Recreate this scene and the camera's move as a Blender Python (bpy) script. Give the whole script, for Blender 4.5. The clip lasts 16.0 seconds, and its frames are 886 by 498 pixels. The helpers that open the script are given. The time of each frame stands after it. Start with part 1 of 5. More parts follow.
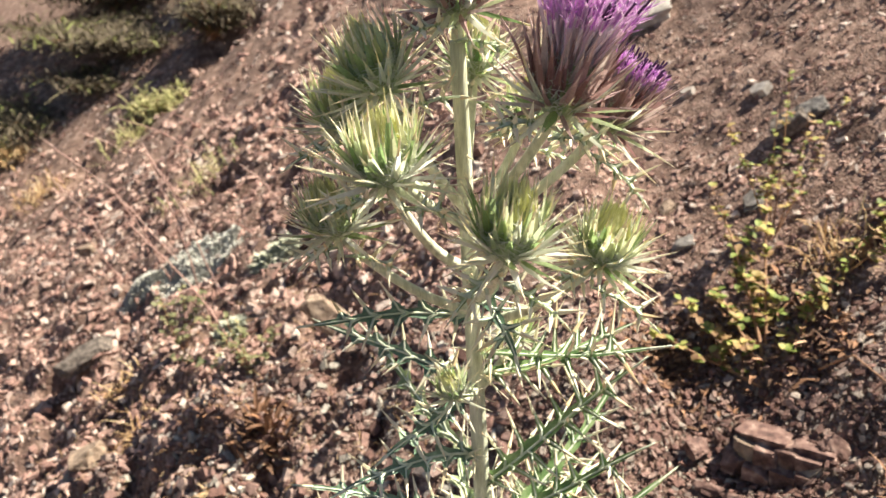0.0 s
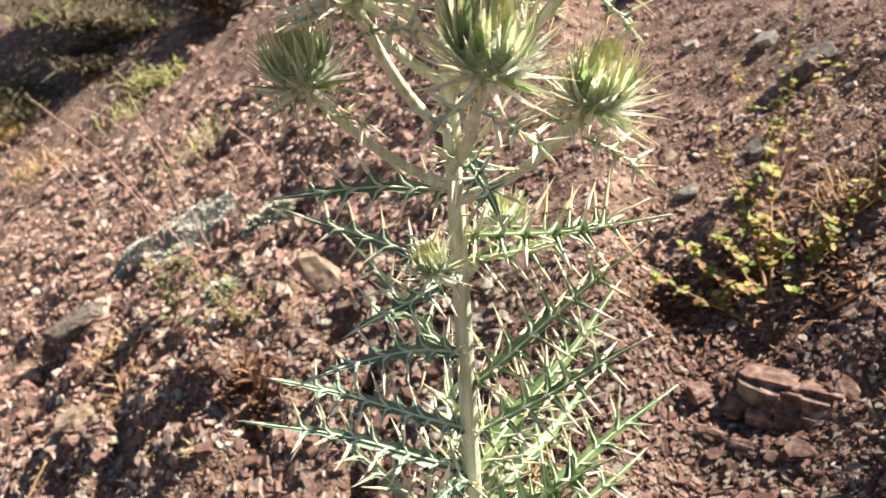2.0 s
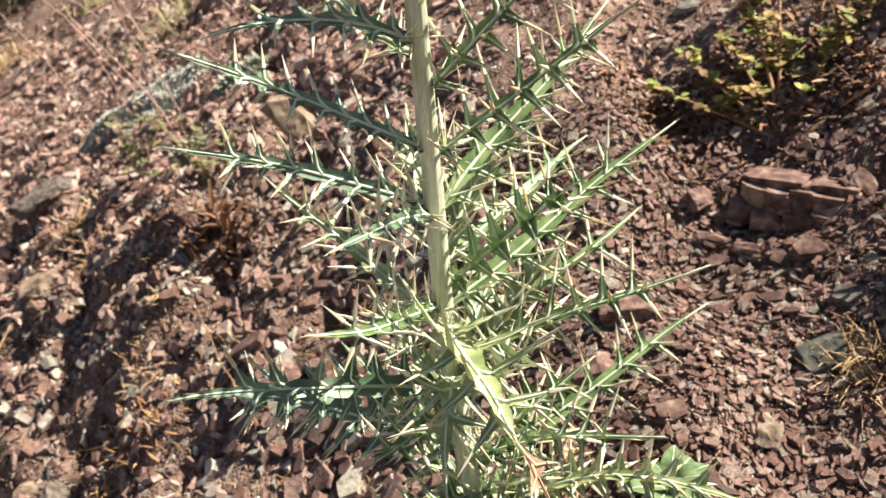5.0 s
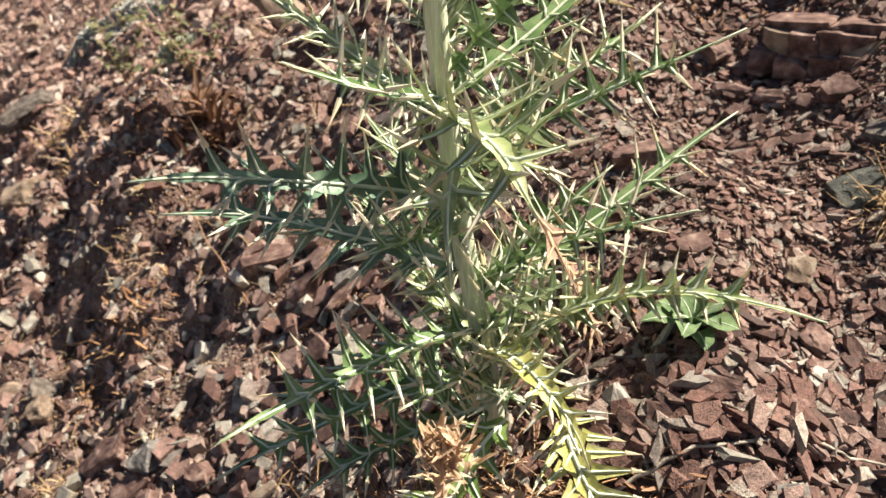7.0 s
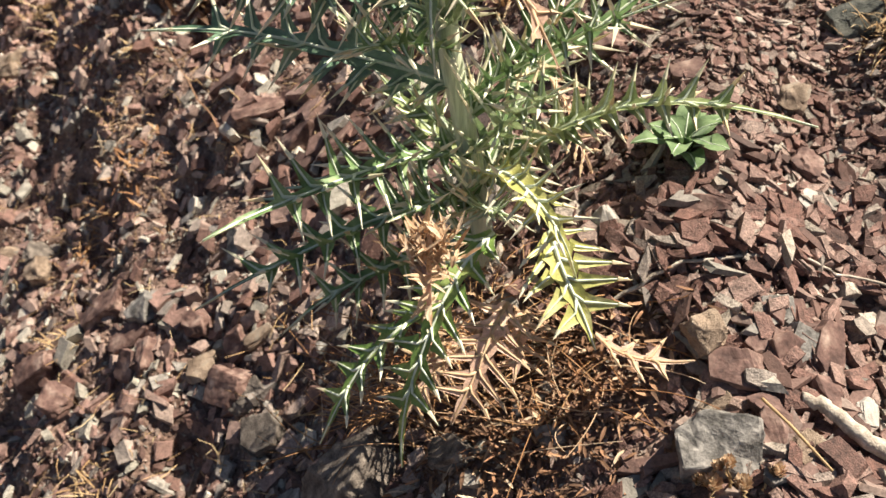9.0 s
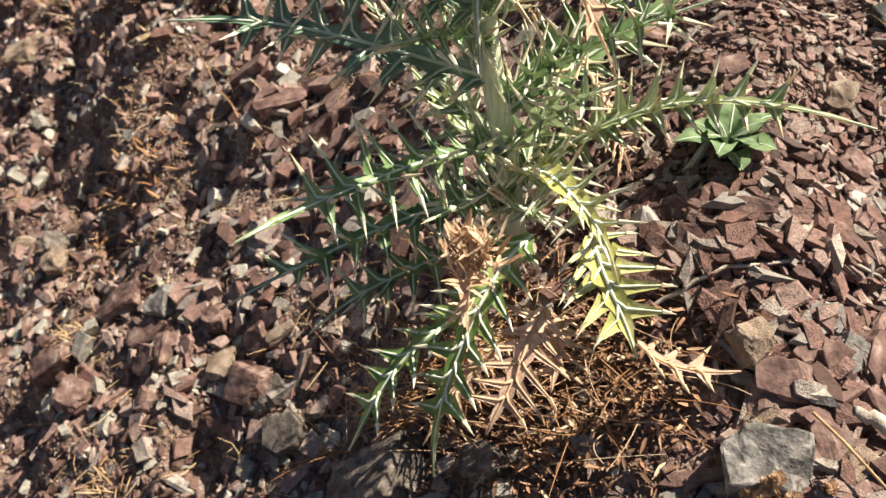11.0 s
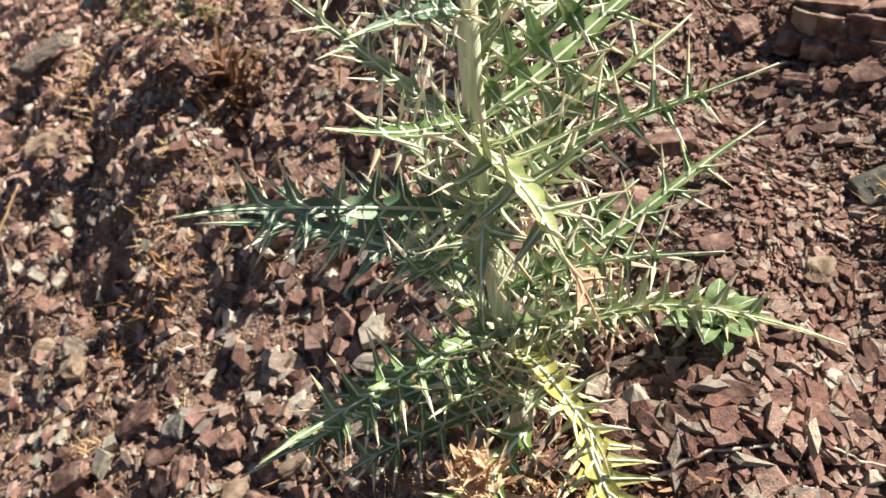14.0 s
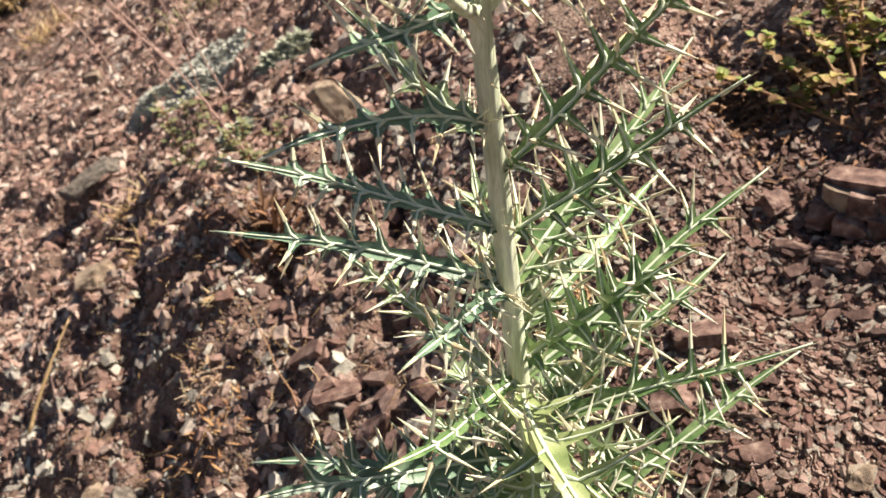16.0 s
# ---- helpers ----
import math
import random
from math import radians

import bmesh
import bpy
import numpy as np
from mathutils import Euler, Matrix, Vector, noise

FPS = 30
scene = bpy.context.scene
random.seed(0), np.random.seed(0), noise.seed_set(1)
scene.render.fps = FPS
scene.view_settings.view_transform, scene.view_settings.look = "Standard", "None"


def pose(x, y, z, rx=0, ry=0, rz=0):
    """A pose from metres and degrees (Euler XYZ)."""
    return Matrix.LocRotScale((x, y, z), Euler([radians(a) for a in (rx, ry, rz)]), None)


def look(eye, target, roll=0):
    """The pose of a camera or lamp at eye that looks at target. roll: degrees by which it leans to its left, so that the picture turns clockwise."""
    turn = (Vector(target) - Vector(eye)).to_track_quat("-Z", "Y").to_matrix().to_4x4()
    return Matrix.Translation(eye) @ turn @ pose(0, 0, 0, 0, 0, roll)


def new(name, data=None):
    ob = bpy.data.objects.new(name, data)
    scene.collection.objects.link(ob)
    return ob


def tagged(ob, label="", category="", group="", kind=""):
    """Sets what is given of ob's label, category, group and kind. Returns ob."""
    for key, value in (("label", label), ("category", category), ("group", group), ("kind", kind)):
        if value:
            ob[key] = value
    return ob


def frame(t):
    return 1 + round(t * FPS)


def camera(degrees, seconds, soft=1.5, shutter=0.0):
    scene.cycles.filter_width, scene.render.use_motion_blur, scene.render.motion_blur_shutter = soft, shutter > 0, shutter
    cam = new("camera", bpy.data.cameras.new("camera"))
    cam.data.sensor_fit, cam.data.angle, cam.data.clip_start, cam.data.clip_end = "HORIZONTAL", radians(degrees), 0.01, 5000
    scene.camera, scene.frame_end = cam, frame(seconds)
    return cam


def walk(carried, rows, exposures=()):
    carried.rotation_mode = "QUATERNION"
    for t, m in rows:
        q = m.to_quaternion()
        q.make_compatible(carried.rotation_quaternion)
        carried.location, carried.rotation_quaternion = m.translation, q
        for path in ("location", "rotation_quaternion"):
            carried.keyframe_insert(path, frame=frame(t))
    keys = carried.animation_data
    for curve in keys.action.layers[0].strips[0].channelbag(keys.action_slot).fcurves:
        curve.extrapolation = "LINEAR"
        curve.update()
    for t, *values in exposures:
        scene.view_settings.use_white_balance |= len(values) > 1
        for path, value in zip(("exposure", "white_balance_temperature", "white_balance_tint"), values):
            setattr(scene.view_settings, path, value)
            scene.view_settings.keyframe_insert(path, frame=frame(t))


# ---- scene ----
cam = camera(52.9, 16.0)
cam.data.dof.use_dof, cam.data.dof.focus_distance, cam.data.dof.aperture_fstop = True, 0.415, 20.0
PATH = [
    (0, (0.0413, 0.0234, 0.7729), (0.0338, 1.8395, -0.0649), 0.02),
    (0.5, (0.0459, 0.0211, 0.7575), (0.0384, 1.8381, -0.0782), 0.01),
    (1, (0.0499, 0.0235, 0.7437), (0.0407, 1.8411, -0.0905), -0.06),
    (1.5, (0.0476, 0.0271, 0.7200), (0.0309, 1.8465, -0.1103), 0.04),
    (2, (0.0534, 0.0305, 0.6969), (0.0378, 1.8455, -0.1430), 0.08),
    (2.5, (0.0528, 0.0367, 0.6688), (0.0373, 1.8512, -0.1722), 0.10),
    (3, (0.0595, 0.0364, 0.6452), (0.0421, 1.8492, -0.1994), -0.28),
    (3.5, (0.0622, 0.0391, 0.6239), (0.0461, 1.8486, -0.2278), -0.49),
    (4, (0.0672, 0.0441, 0.5989), (0.0508, 1.8404, -0.2804), -0.52),
    (4.2, (0.0690, 0.0480, 0.5878), (0.0523, 1.8325, -0.3152), -0.61),
    (6.3, (0.0808, 0.0536, 0.4829), (0.0702, 1.7670, -0.5487), -1.44),
    (6.5, (0.0803, 0.0538, 0.4700), (0.0664, 1.7657, -0.5642), -1.62),
    (7, (0.0728, 0.0552, 0.4461), (0.0580, 1.7519, -0.6127), -1.86),
    (7.5, (0.0732, 0.0540, 0.4264), (0.0558, 1.7165, -0.6852), -1.87),
    (8, (0.0782, 0.0399, 0.4105), (0.0593, 1.6674, -0.7518), -1.97),
    (8.5, (0.0790, 0.0307, 0.4093), (0.0567, 1.6242, -0.7990), -2.25),
    (8.7, (0.0786, 0.0292, 0.4061), (0.0573, 1.6126, -0.8155), -2.35),
    (10.8, (0.0683, 0.0480, 0.4030), (0.0287, 1.6028, -0.8544), -2.32),
    (11, (0.0645, 0.0490, 0.4005), (0.0199, 1.6039, -0.8566), -2.28),
    (11.5, (0.0646, 0.0386, 0.4048), (0.0200, 1.5610, -0.8914), -1.62),
    (12, (0.0719, 0.0507, 0.4398), (0.0312, 1.5734, -0.8563), -2.03),
    (12.5, (0.0692, 0.0602, 0.4518), (0.0263, 1.6168, -0.8033), -2.14),
    (13, (0.0652, 0.0701, 0.4677), (0.0214, 1.6423, -0.7678), -2.01),
    (13.5, (0.0639, 0.0697, 0.4795), (0.0177, 1.6536, -0.7407), -1.95),
    (14, (0.0654, 0.0731, 0.4962), (0.0165, 1.6673, -0.7104), -2.13),
    (14.5, (0.0538, 0.0831, 0.5137), (-0.0211, 1.6935, -0.6699), -3.26),
    (15, (0.0525, 0.0979, 0.5455), (-0.0548, 1.7237, -0.6144), -3.96),
    (15.5, (0.0473, 0.1121, 0.5779), (-0.0547, 1.7593, -0.5519), -4.09),
    (16, (0.0619, 0.1191, 0.5964), (-0.0553, 1.7819, -0.5087), -4.41),
]
walk(cam, [(t, look(eye, target, roll)) for t, eye, target, roll in PATH],
     exposures=[(0.0, 1.43), (2.0, 1.41), (4.0, 1.36), (6.5, 1.13), (11.5, 1.11), (14.0, 1.12), (16.0, 1.07)])

# ---- light: low warm sun from the uphill side, a little behind the plant ----
SUN = Vector((0.55, 0.20, 0.80)).normalized()
world = bpy.data.worlds.new("world")
scene.world = world
world.use_nodes = True
sky = world.node_tree.nodes.new("ShaderNodeTexSky")
sky.sky_type, sky.sun_disc = "NISHITA", False
sky.sun_elevation, sky.sun_rotation = math.asin(SUN.z), math.atan2(SUN.x, SUN.y)
world.node_tree.links.new(sky.outputs[0], world.node_tree.nodes["Background"].inputs[0])
world.node_tree.nodes["Background"].inputs[1].default_value = 0.037
sun = new("sun", bpy.data.lights.new("sun", "SUN"))
sun.data.energy, sun.data.angle, sun.data.color = 5.3, radians(0.53), (1.0, 0.91, 0.76)
sun.matrix_world = look((3 * SUN.x, 3 * SUN.y, 3 * SUN.z), (0, 0, 0))


# ---- materials ----
def material(name, ramp, source="noise", scale=60.0, rough=0.8, bump=0.3, fine=900.0, glow_through=0.0, spots=0.35, sheen=0.0, stretch=1.0, shine=0.35, grit=0.0):
    """A node material: colours picked by noise or at random per piece, mottled at a finer scale, with relief. glow_through: share of light let through; grit: grains a metre."""
    m = bpy.data.materials.new(name)
    m.use_nodes = True
    n, link = m.node_tree.nodes, m.node_tree.links.new
    bsdf, out = n["Principled BSDF"], n["Material Output"]
    where = n.new("ShaderNodeNewGeometry")
    big, small = n.new("ShaderNodeTexNoise"), n.new("ShaderNodeTexNoise")
    big.inputs["Scale"].default_value, small.inputs["Scale"].default_value = scale, fine
    big.inputs["Detail"].default_value, small.inputs["Detail"].default_value = 6.0, 5.0
    squeeze = n.new("ShaderNodeMapping")
    squeeze.inputs["Scale"].default_value = (1, 1, stretch)
    link(where.outputs["Position"], squeeze.inputs["Vector"])
    for tex in (big, small):
        link(squeeze.outputs[0], tex.inputs["Vector"])
    colours = n.new("ShaderNodeValToRGB")
    while len(colours.color_ramp.elements) < len(ramp):
        colours.color_ramp.elements.new(0.5)
    for at, (place, rgb) in zip(colours.color_ramp.elements, ramp):
        at.position, at.color = place, (*rgb, 1)
    if source == "noise":
        link(big.outputs["Fac"], colours.inputs[0])
    elif source == "island":
        link(where.outputs["Random Per Island"], colours.inputs[0])
    else:
        link(n.new("ShaderNodeObjectInfo").outputs["Random"], colours.inputs[0])
    span = n.new("ShaderNodeMapRange")
    span.inputs["From Min"].default_value, span.inputs["From Max"].default_value = 0.3, 0.7
    span.inputs["To Min"].default_value, span.inputs["To Max"].default_value = 1 - spots, 1 + spots
    blend = n.new("ShaderNodeMath")
    blend.operation = "ADD"
    halved = n.new("ShaderNodeMath")
    halved.operation, halved.inputs[1].default_value = "MULTIPLY", 0.5
    link(big.outputs["Fac"], blend.inputs[0])
    link(small.outputs["Fac"], blend.inputs[1])
    link(blend.outputs[0], halved.inputs[0])
    link(halved.outputs[0], span.inputs[0])
    mottle = n.new("ShaderNodeVectorMath")
    mottle.operation = "SCALE"
    link(colours.outputs[0], mottle.inputs[0])
    strength, raised = span.outputs[0], halved.outputs[0]
    if grit:
        grains, tone, weigh, lift = n.new("ShaderNodeTexVoronoi"), n.new("ShaderNodeMapRange"), n.new("ShaderNodeMath"), n.new("ShaderNodeMath")
        grains.inputs["Scale"].default_value = grit
        link(where.outputs["Position"], grains.inputs["Vector"])
        tone.inputs["To Min"].default_value, tone.inputs["To Max"].default_value = 0.62, 1.45
        link(grains.outputs["Color"], tone.inputs[0])
        weigh.operation, lift.operation = "MULTIPLY", "SUBTRACT"
        link(span.outputs[0], weigh.inputs[0])
        link(tone.outputs[0], weigh.inputs[1])
        link(halved.outputs[0], lift.inputs[0])
        link(grains.outputs["Distance"], lift.inputs[1])
        strength, raised = weigh.outputs[0], lift.outputs[0]
    link(strength, mottle.inputs["Scale"])
    link(mottle.outputs[0], bsdf.inputs["Base Color"])
    bsdf.inputs["Roughness"].default_value = rough
    bsdf.inputs["Specular IOR Level"].default_value = shine
    bsdf.inputs["Sheen Weight"].default_value = sheen
    if bump:
        relief = n.new("ShaderNodeBump")
        relief.inputs["Strength"].default_value, relief.inputs["Distance"].default_value = bump, 0.002
        link(raised, relief.inputs["Height"])
        link(relief.outputs[0], bsdf.inputs["Normal"])
    if glow_through:
        thin, mix = n.new("ShaderNodeBsdfTranslucent"), n.new("ShaderNodeMixShader")
        mix.inputs[0].default_value = glow_through
        link(mottle.outputs[0], thin.inputs["Color"])
        link(bsdf.outputs[0], mix.inputs[1])
        link(thin.outputs[0], mix.inputs[2])
        link(mix.outputs[0], out.inputs["Surface"])
    return m


BROWN, GREY = (0.235, 0.164, 0.138), (0.27, 0.245, 0.20)
STONE_RAMP = ((0.0, (0.085, 0.052, 0.044)), (0.2, (0.15, 0.082, 0.065)), (0.42, (0.205, 0.126, 0.105)), (0.60, BROWN), (0.74, (0.30, 0.225, 0.188)), (0.84, (0.24, 0.215, 0.19)), (0.94, GREY), (1.0, (0.48, 0.435, 0.37)))
soil = material("soil", ((0.3, (0.10, 0.060, 0.045)), (0.5, (0.17, 0.108, 0.083)), (0.7, (0.25, 0.175, 0.14))), scale=35, fine=420, bump=1.0, rough=0.95, spots=0.55, grit=260)
slate = material("slate", tuple((p, (0.90 * rgb[0], 0.83 * rgb[1], 0.815 * rgb[2])) for p, rgb in STONE_RAMP), "island", scale=210, fine=900, rough=0.75, bump=1.0, spots=0.85)
gravel = material("gravel", tuple((p, tuple(1.08 * c for c in rgb)) for p, rgb in STONE_RAMP), "island", scale=160, fine=700, rough=0.8, bump=0.9, spots=0.7)
DUSTY_RAMP = ((0.0, (0.15, 0.092, 0.074)), (0.25, (0.26, 0.168, 0.136)), (0.5, (0.335, 0.232, 0.19)), (0.75, (0.39, 0.295, 0.245)), (0.92, (0.38, 0.335, 0.285)), (1.0, (0.46, 0.42, 0.365)))
dusty_gravel = material("dusty_gravel", tuple((p, (1.15 * rgb[0], 1.07 * rgb[1], 1.08 * rgb[2])) for p, rgb in DUSTY_RAMP), "island", scale=160, fine=1100, rough=0.9, bump=0.9, spots=0.5)
chip_stone = material("chip_stone", tuple((p, tuple(0.82 * c for c in rgb)) for p, rgb in STONE_RAMP), "object", scale=120, fine=600, rough=0.8, bump=0.5, spots=0.5)
red_stone = material("red_stone", ((0.28, (0.075, 0.042, 0.036)), (0.45, (0.135, 0.075, 0.062)), (0.58, (0.19, 0.118, 0.096)), (0.72, (0.29, 0.21, 0.172))), scale=90, fine=420, rough=0.78, bump=0.5, spots=0.45)
grey_stone = material("grey_stone", ((0.3, (0.12, 0.11, 0.10)), (0.55, (0.19, 0.175, 0.16)), (0.75, (0.29, 0.265, 0.24))), scale=110, fine=420, rough=0.85, bump=0.9, spots=0.6)
tan_stone = material("tan_stone", ((0.3, (0.20, 0.14, 0.10)), (0.6, (0.28, 0.21, 0.155)), (0.75, (0.24, 0.215, 0.175))), scale=80, fine=1200, rough=0.88, bump=1.0, spots=0.55)
pale_stone = material("pale_stone", ((0.3, (0.32, 0.285, 0.25)), (0.7, (0.46, 0.42, 0.375))), scale=80, fine=1200, rough=0.8, bump=0.4)
# dark tone includes the shade that the rocks under the thistle lie in
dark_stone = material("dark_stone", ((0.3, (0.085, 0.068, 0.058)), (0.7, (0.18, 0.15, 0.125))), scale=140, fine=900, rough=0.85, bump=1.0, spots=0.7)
green_stone = material("green_stone", ((0.3, (0.05, 0.054, 0.046)), (0.7, (0.11, 0.108, 0.092))), scale=140, fine=900, rough=0.85, bump=1.0, spots=0.7)

stem_skin = material("stem_skin", ((0.3, (0.50, 0.53, 0.34)), (0.55, (0.64, 0.66, 0.48)), (0.75, (0.73, 0.73, 0.60))), scale=260, fine=1500, rough=0.6, bump=0.4, spots=0.3, sheen=0.2, stretch=0.06)
leaf_green = material("leaf_green", ((0.3, (0.095, 0.18, 0.062)), (0.5, (0.16, 0.26, 0.098)), (0.7, (0.29, 0.37, 0.18))), scale=70, fine=1200, rough=0.42, bump=0.2, shine=0.45, glow_through=0.25)
leaf_blue = material("leaf_blue", ((0.3, (0.075, 0.145, 0.092)), (0.5, (0.125, 0.21, 0.135)), (0.7, (0.23, 0.32, 0.21))), scale=70, fine=1200, rough=0.36, bump=0.2, shine=0.6, glow_through=0.18)
leaf_pale = material("leaf_pale", ((0.3, (0.19, 0.28, 0.12)), (0.5, (0.31, 0.39, 0.20)), (0.7, (0.48, 0.54, 0.35))), scale=70, fine=1200, rough=0.42, bump=0.2, shine=0.45, glow_through=0.3)
leaf_yellow = material("leaf_yellow", ((0.3, (0.21, 0.28, 0.105)), (0.52, (0.33, 0.38, 0.17)), (0.72, (0.50, 0.51, 0.31))), scale=70, fine=1200, rough=0.45, bump=0.3, glow_through=0.14)
leaf_gold = material("leaf_gold", ((0.3, (0.36, 0.37, 0.09)), (0.52, (0.54, 0.52, 0.18)), (0.72, (0.66, 0.62, 0.34))), scale=60, fine=1200, rough=0.45, bump=0.3, glow_through=0.2)
leaf_dry = material("leaf_dry", ((0.3, (0.50, 0.31, 0.22)), (0.55, (0.68, 0.47, 0.36)), (0.75, (0.78, 0.62, 0.49))), scale=60, fine=900, rough=0.75, bump=0.4, glow_through=0.3)
leaf_fresh = material("leaf_fresh", ((0.3, (0.13, 0.24, 0.06)), (0.5, (0.23, 0.35, 0.09)), (0.7, (0.43, 0.47, 0.17))), scale=60, fine=1200, rough=0.4, bump=0.2, shine=0.5, glow_through=0.32)
pink_straw = material("pink_straw", ((0.0, (0.46, 0.29, 0.17)), (0.5, (0.60, 0.43, 0.28)), (1.0, (0.72, 0.58, 0.42))), "island", scale=60, fine=900, rough=0.75, bump=0.2, glow_through=0.3)
pink_stalk = material("pink_stalk", ((0.0, (0.44, 0.25, 0.21)), (0.5, (0.58, 0.38, 0.32)), (1.0, (0.70, 0.52, 0.45))), "object", scale=60, fine=900, rough=0.75, bump=0.2, glow_through=0.3)
herb_grey = material("herb_grey", ((0.0, (0.34, 0.36, 0.27)), (0.6, (0.46, 0.47, 0.37)), (1.0, (0.55, 0.55, 0.46))), "island", scale=120, rough=0.9, bump=0.2, glow_through=0.2)
vein = material("vein", ((0.3, (0.53, 0.60, 0.42)), (0.7, (0.71, 0.75, 0.62))), scale=90, rough=0.5, bump=0.0, spots=0.15)
vein_dry = material("vein_dry", ((0.3, (0.45, 0.30, 0.17)), (0.7, (0.58, 0.43, 0.28))), scale=90, rough=0.7, bump=0.0, spots=0.2)
spine_straw = material("spine_straw", ((0.0, (0.74, 0.68, 0.45)), (0.6, (0.84, 0.80, 0.63)), (1.0, (0.68, 0.53, 0.30))), "object", scale=200, rough=0.45, bump=0.0, spots=0.15, glow_through=0.15)
spine_pale = material("spine_pale", ((0.0, (0.78, 0.72, 0.48)), (0.6, (0.88, 0.85, 0.70)), (1.0, (0.82, 0.72, 0.50))), "object", scale=200, rough=0.45, bump=0.0, spots=0.15, glow_through=0.45)
bract_green = material("bract_green", ((0.0, (0.20, 0.32, 0.12)), (0.4, (0.36, 0.47, 0.22)), (0.7, (0.62, 0.68, 0.46)), (1.0, (0.80, 0.82, 0.66))), "object", scale=150, rough=0.4, bump=0.1, glow_through=0.62, spots=0.3, shine=0.5)
bract_yellow = material("bract_yellow", ((0.0, (0.47, 0.54, 0.24)), (0.5, (0.60, 0.64, 0.36)), (1.0, (0.74, 0.73, 0.52))), "object", scale=150, rough=0.5, bump=0.1, glow_through=0.6, spots=0.2)
bract_pale = material("bract_pale", ((0.0, (0.66, 0.70, 0.56)), (1.0, (0.88, 0.88, 0.80))), "object", scale=150, rough=0.45, bump=0.1, glow_through=0.62, spots=0.12)
bract_purple = material("bract_purple", ((0.0, (0.24, 0.125, 0.115)), (0.45, (0.40, 0.255, 0.235)), (0.8, (0.58, 0.44, 0.41)), (1.0, (0.68, 0.60, 0.53))), "object", scale=150, rough=0.5, bump=0.1, glow_through=0.35, spots=0.3)
spine_mauve = material("spine_mauve", ((0.0, (0.52, 0.36, 0.36)), (1.0, (0.72, 0.60, 0.54))), "object", scale=200, rough=0.45, bump=0.0, spots=0.15, glow_through=0.3)
core_green = material("core_green", ((0.3, (0.24, 0.33, 0.13)), (0.7, (0.46, 0.52, 0.31))), scale=300, rough=0.8, bump=0.4, spots=0.4, sheen=0.4)
cobweb = material("cobweb", ((0.3, (0.6, 0.62, 0.52)), (0.7, (0.72, 0.72, 0.64))), scale=200, rough=0.7, bump=0.0, glow_through=0.4, spots=0.1)
floret_purple = material("floret_purple", ((0.0, (0.60, 0.26, 0.66)), (0.5, (0.78, 0.50, 0.79)), (1.0, (0.90, 0.80, 0.88))), "island", scale=200, rough=0.55, bump=0.0, glow_through=0.5, spots=0.15)
floret_pale = material("floret_pale", ((0.0, (0.80, 0.66, 0.72)), (1.0, (0.90, 0.86, 0.86))), "island", scale=200, rough=0.55, bump=0.0, glow_through=0.6, spots=0.15)
anther_dark = material("anther_dark", ((0.0, (0.06, 0.02, 0.08)), (1.0, (0.12, 0.04, 0.14))), "island", scale=200, rough=0.5, bump=0.0)
bud_yellow = material("bud_yellow", ((0.0, (0.66, 0.67, 0.28)), (1.0, (0.84, 0.83, 0.54))), "island", scale=200, rough=0.6, bump=0.0, glow_through=0.3, spots=0.15)
herb_green = material("herb_green", ((0.0, (0.13, 0.15, 0.07)), (0.5, (0.21, 0.21, 0.10)), (1.0, (0.32, 0.29, 0.15))), "island", scale=120, rough=0.6, bump=0.1, glow_through=0.3)
rosette_green = material("rosette_green", ((0.3, (0.09, 0.165, 0.055)), (0.7, (0.22, 0.31, 0.14))), scale=120, fine=1500, rough=0.65, bump=0.3, glow_through=0.25, sheen=0.2)
bush_leaf = material("bush_leaf", ((0.0, (0.15, 0.20, 0.05)), (0.3, (0.27, 0.33, 0.08)), (0.48, (0.47, 0.43, 0.13)), (0.62, (0.46, 0.33, 0.14)), (0.85, (0.34, 0.21, 0.11)), (1.0, (0.22, 0.13, 0.07))), "island", scale=120, rough=0.6, bump=0.1, glow_through=0.35)
bush_twig = material("bush_twig", ((0.0, (0.22, 0.09, 0.05)), (1.0, (0.36, 0.22, 0.12))), "island", scale=120, rough=0.7, bump=0.1)
rust_stem = material("rust_stem", ((0.0, (0.26, 0.12, 0.05)), (0.6, (0.40, 0.21, 0.09)), (1.0, (0.52, 0.33, 0.17))), "island", scale=120, rough=0.7, bump=0.1, glow_through=0.15)
dry_grass = material("dry_grass", ((0.0, (0.34, 0.20, 0.09)), (0.6, (0.48, 0.33, 0.17)), (1.0, (0.58, 0.46, 0.28))), "island", scale=120, rough=0.7, bump=0.1, glow_through=0.2)
rusty_litter = material("rusty_litter", ((0.0, (0.08, 0.044, 0.027)), (0.5, (0.18, 0.095, 0.053)), (0.85, (0.33, 0.175, 0.095)), (1.0, (0.50, 0.33, 0.21))), "island", scale=120, rough=0.8, bump=0.2, glow_through=0.1)
grey_felt = material("grey_felt", ((0.0, (0.42, 0.42, 0.37)), (0.6, (0.52, 0.51, 0.46)), (1.0, (0.60, 0.59, 0.53))), "island", scale=120, rough=0.9, bump=0.2, glow_through=0.15)
olive_scrub = material("olive_scrub", ((0.0, (0.07, 0.056, 0.038)), (0.5, (0.125, 0.10, 0.068)), (0.85, (0.22, 0.18, 0.12)), (1.0, (0.26, 0.30, 0.09))), "island", scale=120, rough=0.8, bump=0.1, glow_through=0.25)
straw_green = material("straw_green", ((0.0, (0.26, 0.27, 0.10)), (0.5, (0.42, 0.40, 0.18)), (1.0, (0.58, 0.52, 0.30))), "island", scale=120, rough=0.8, bump=0.1, glow_through=0.3)
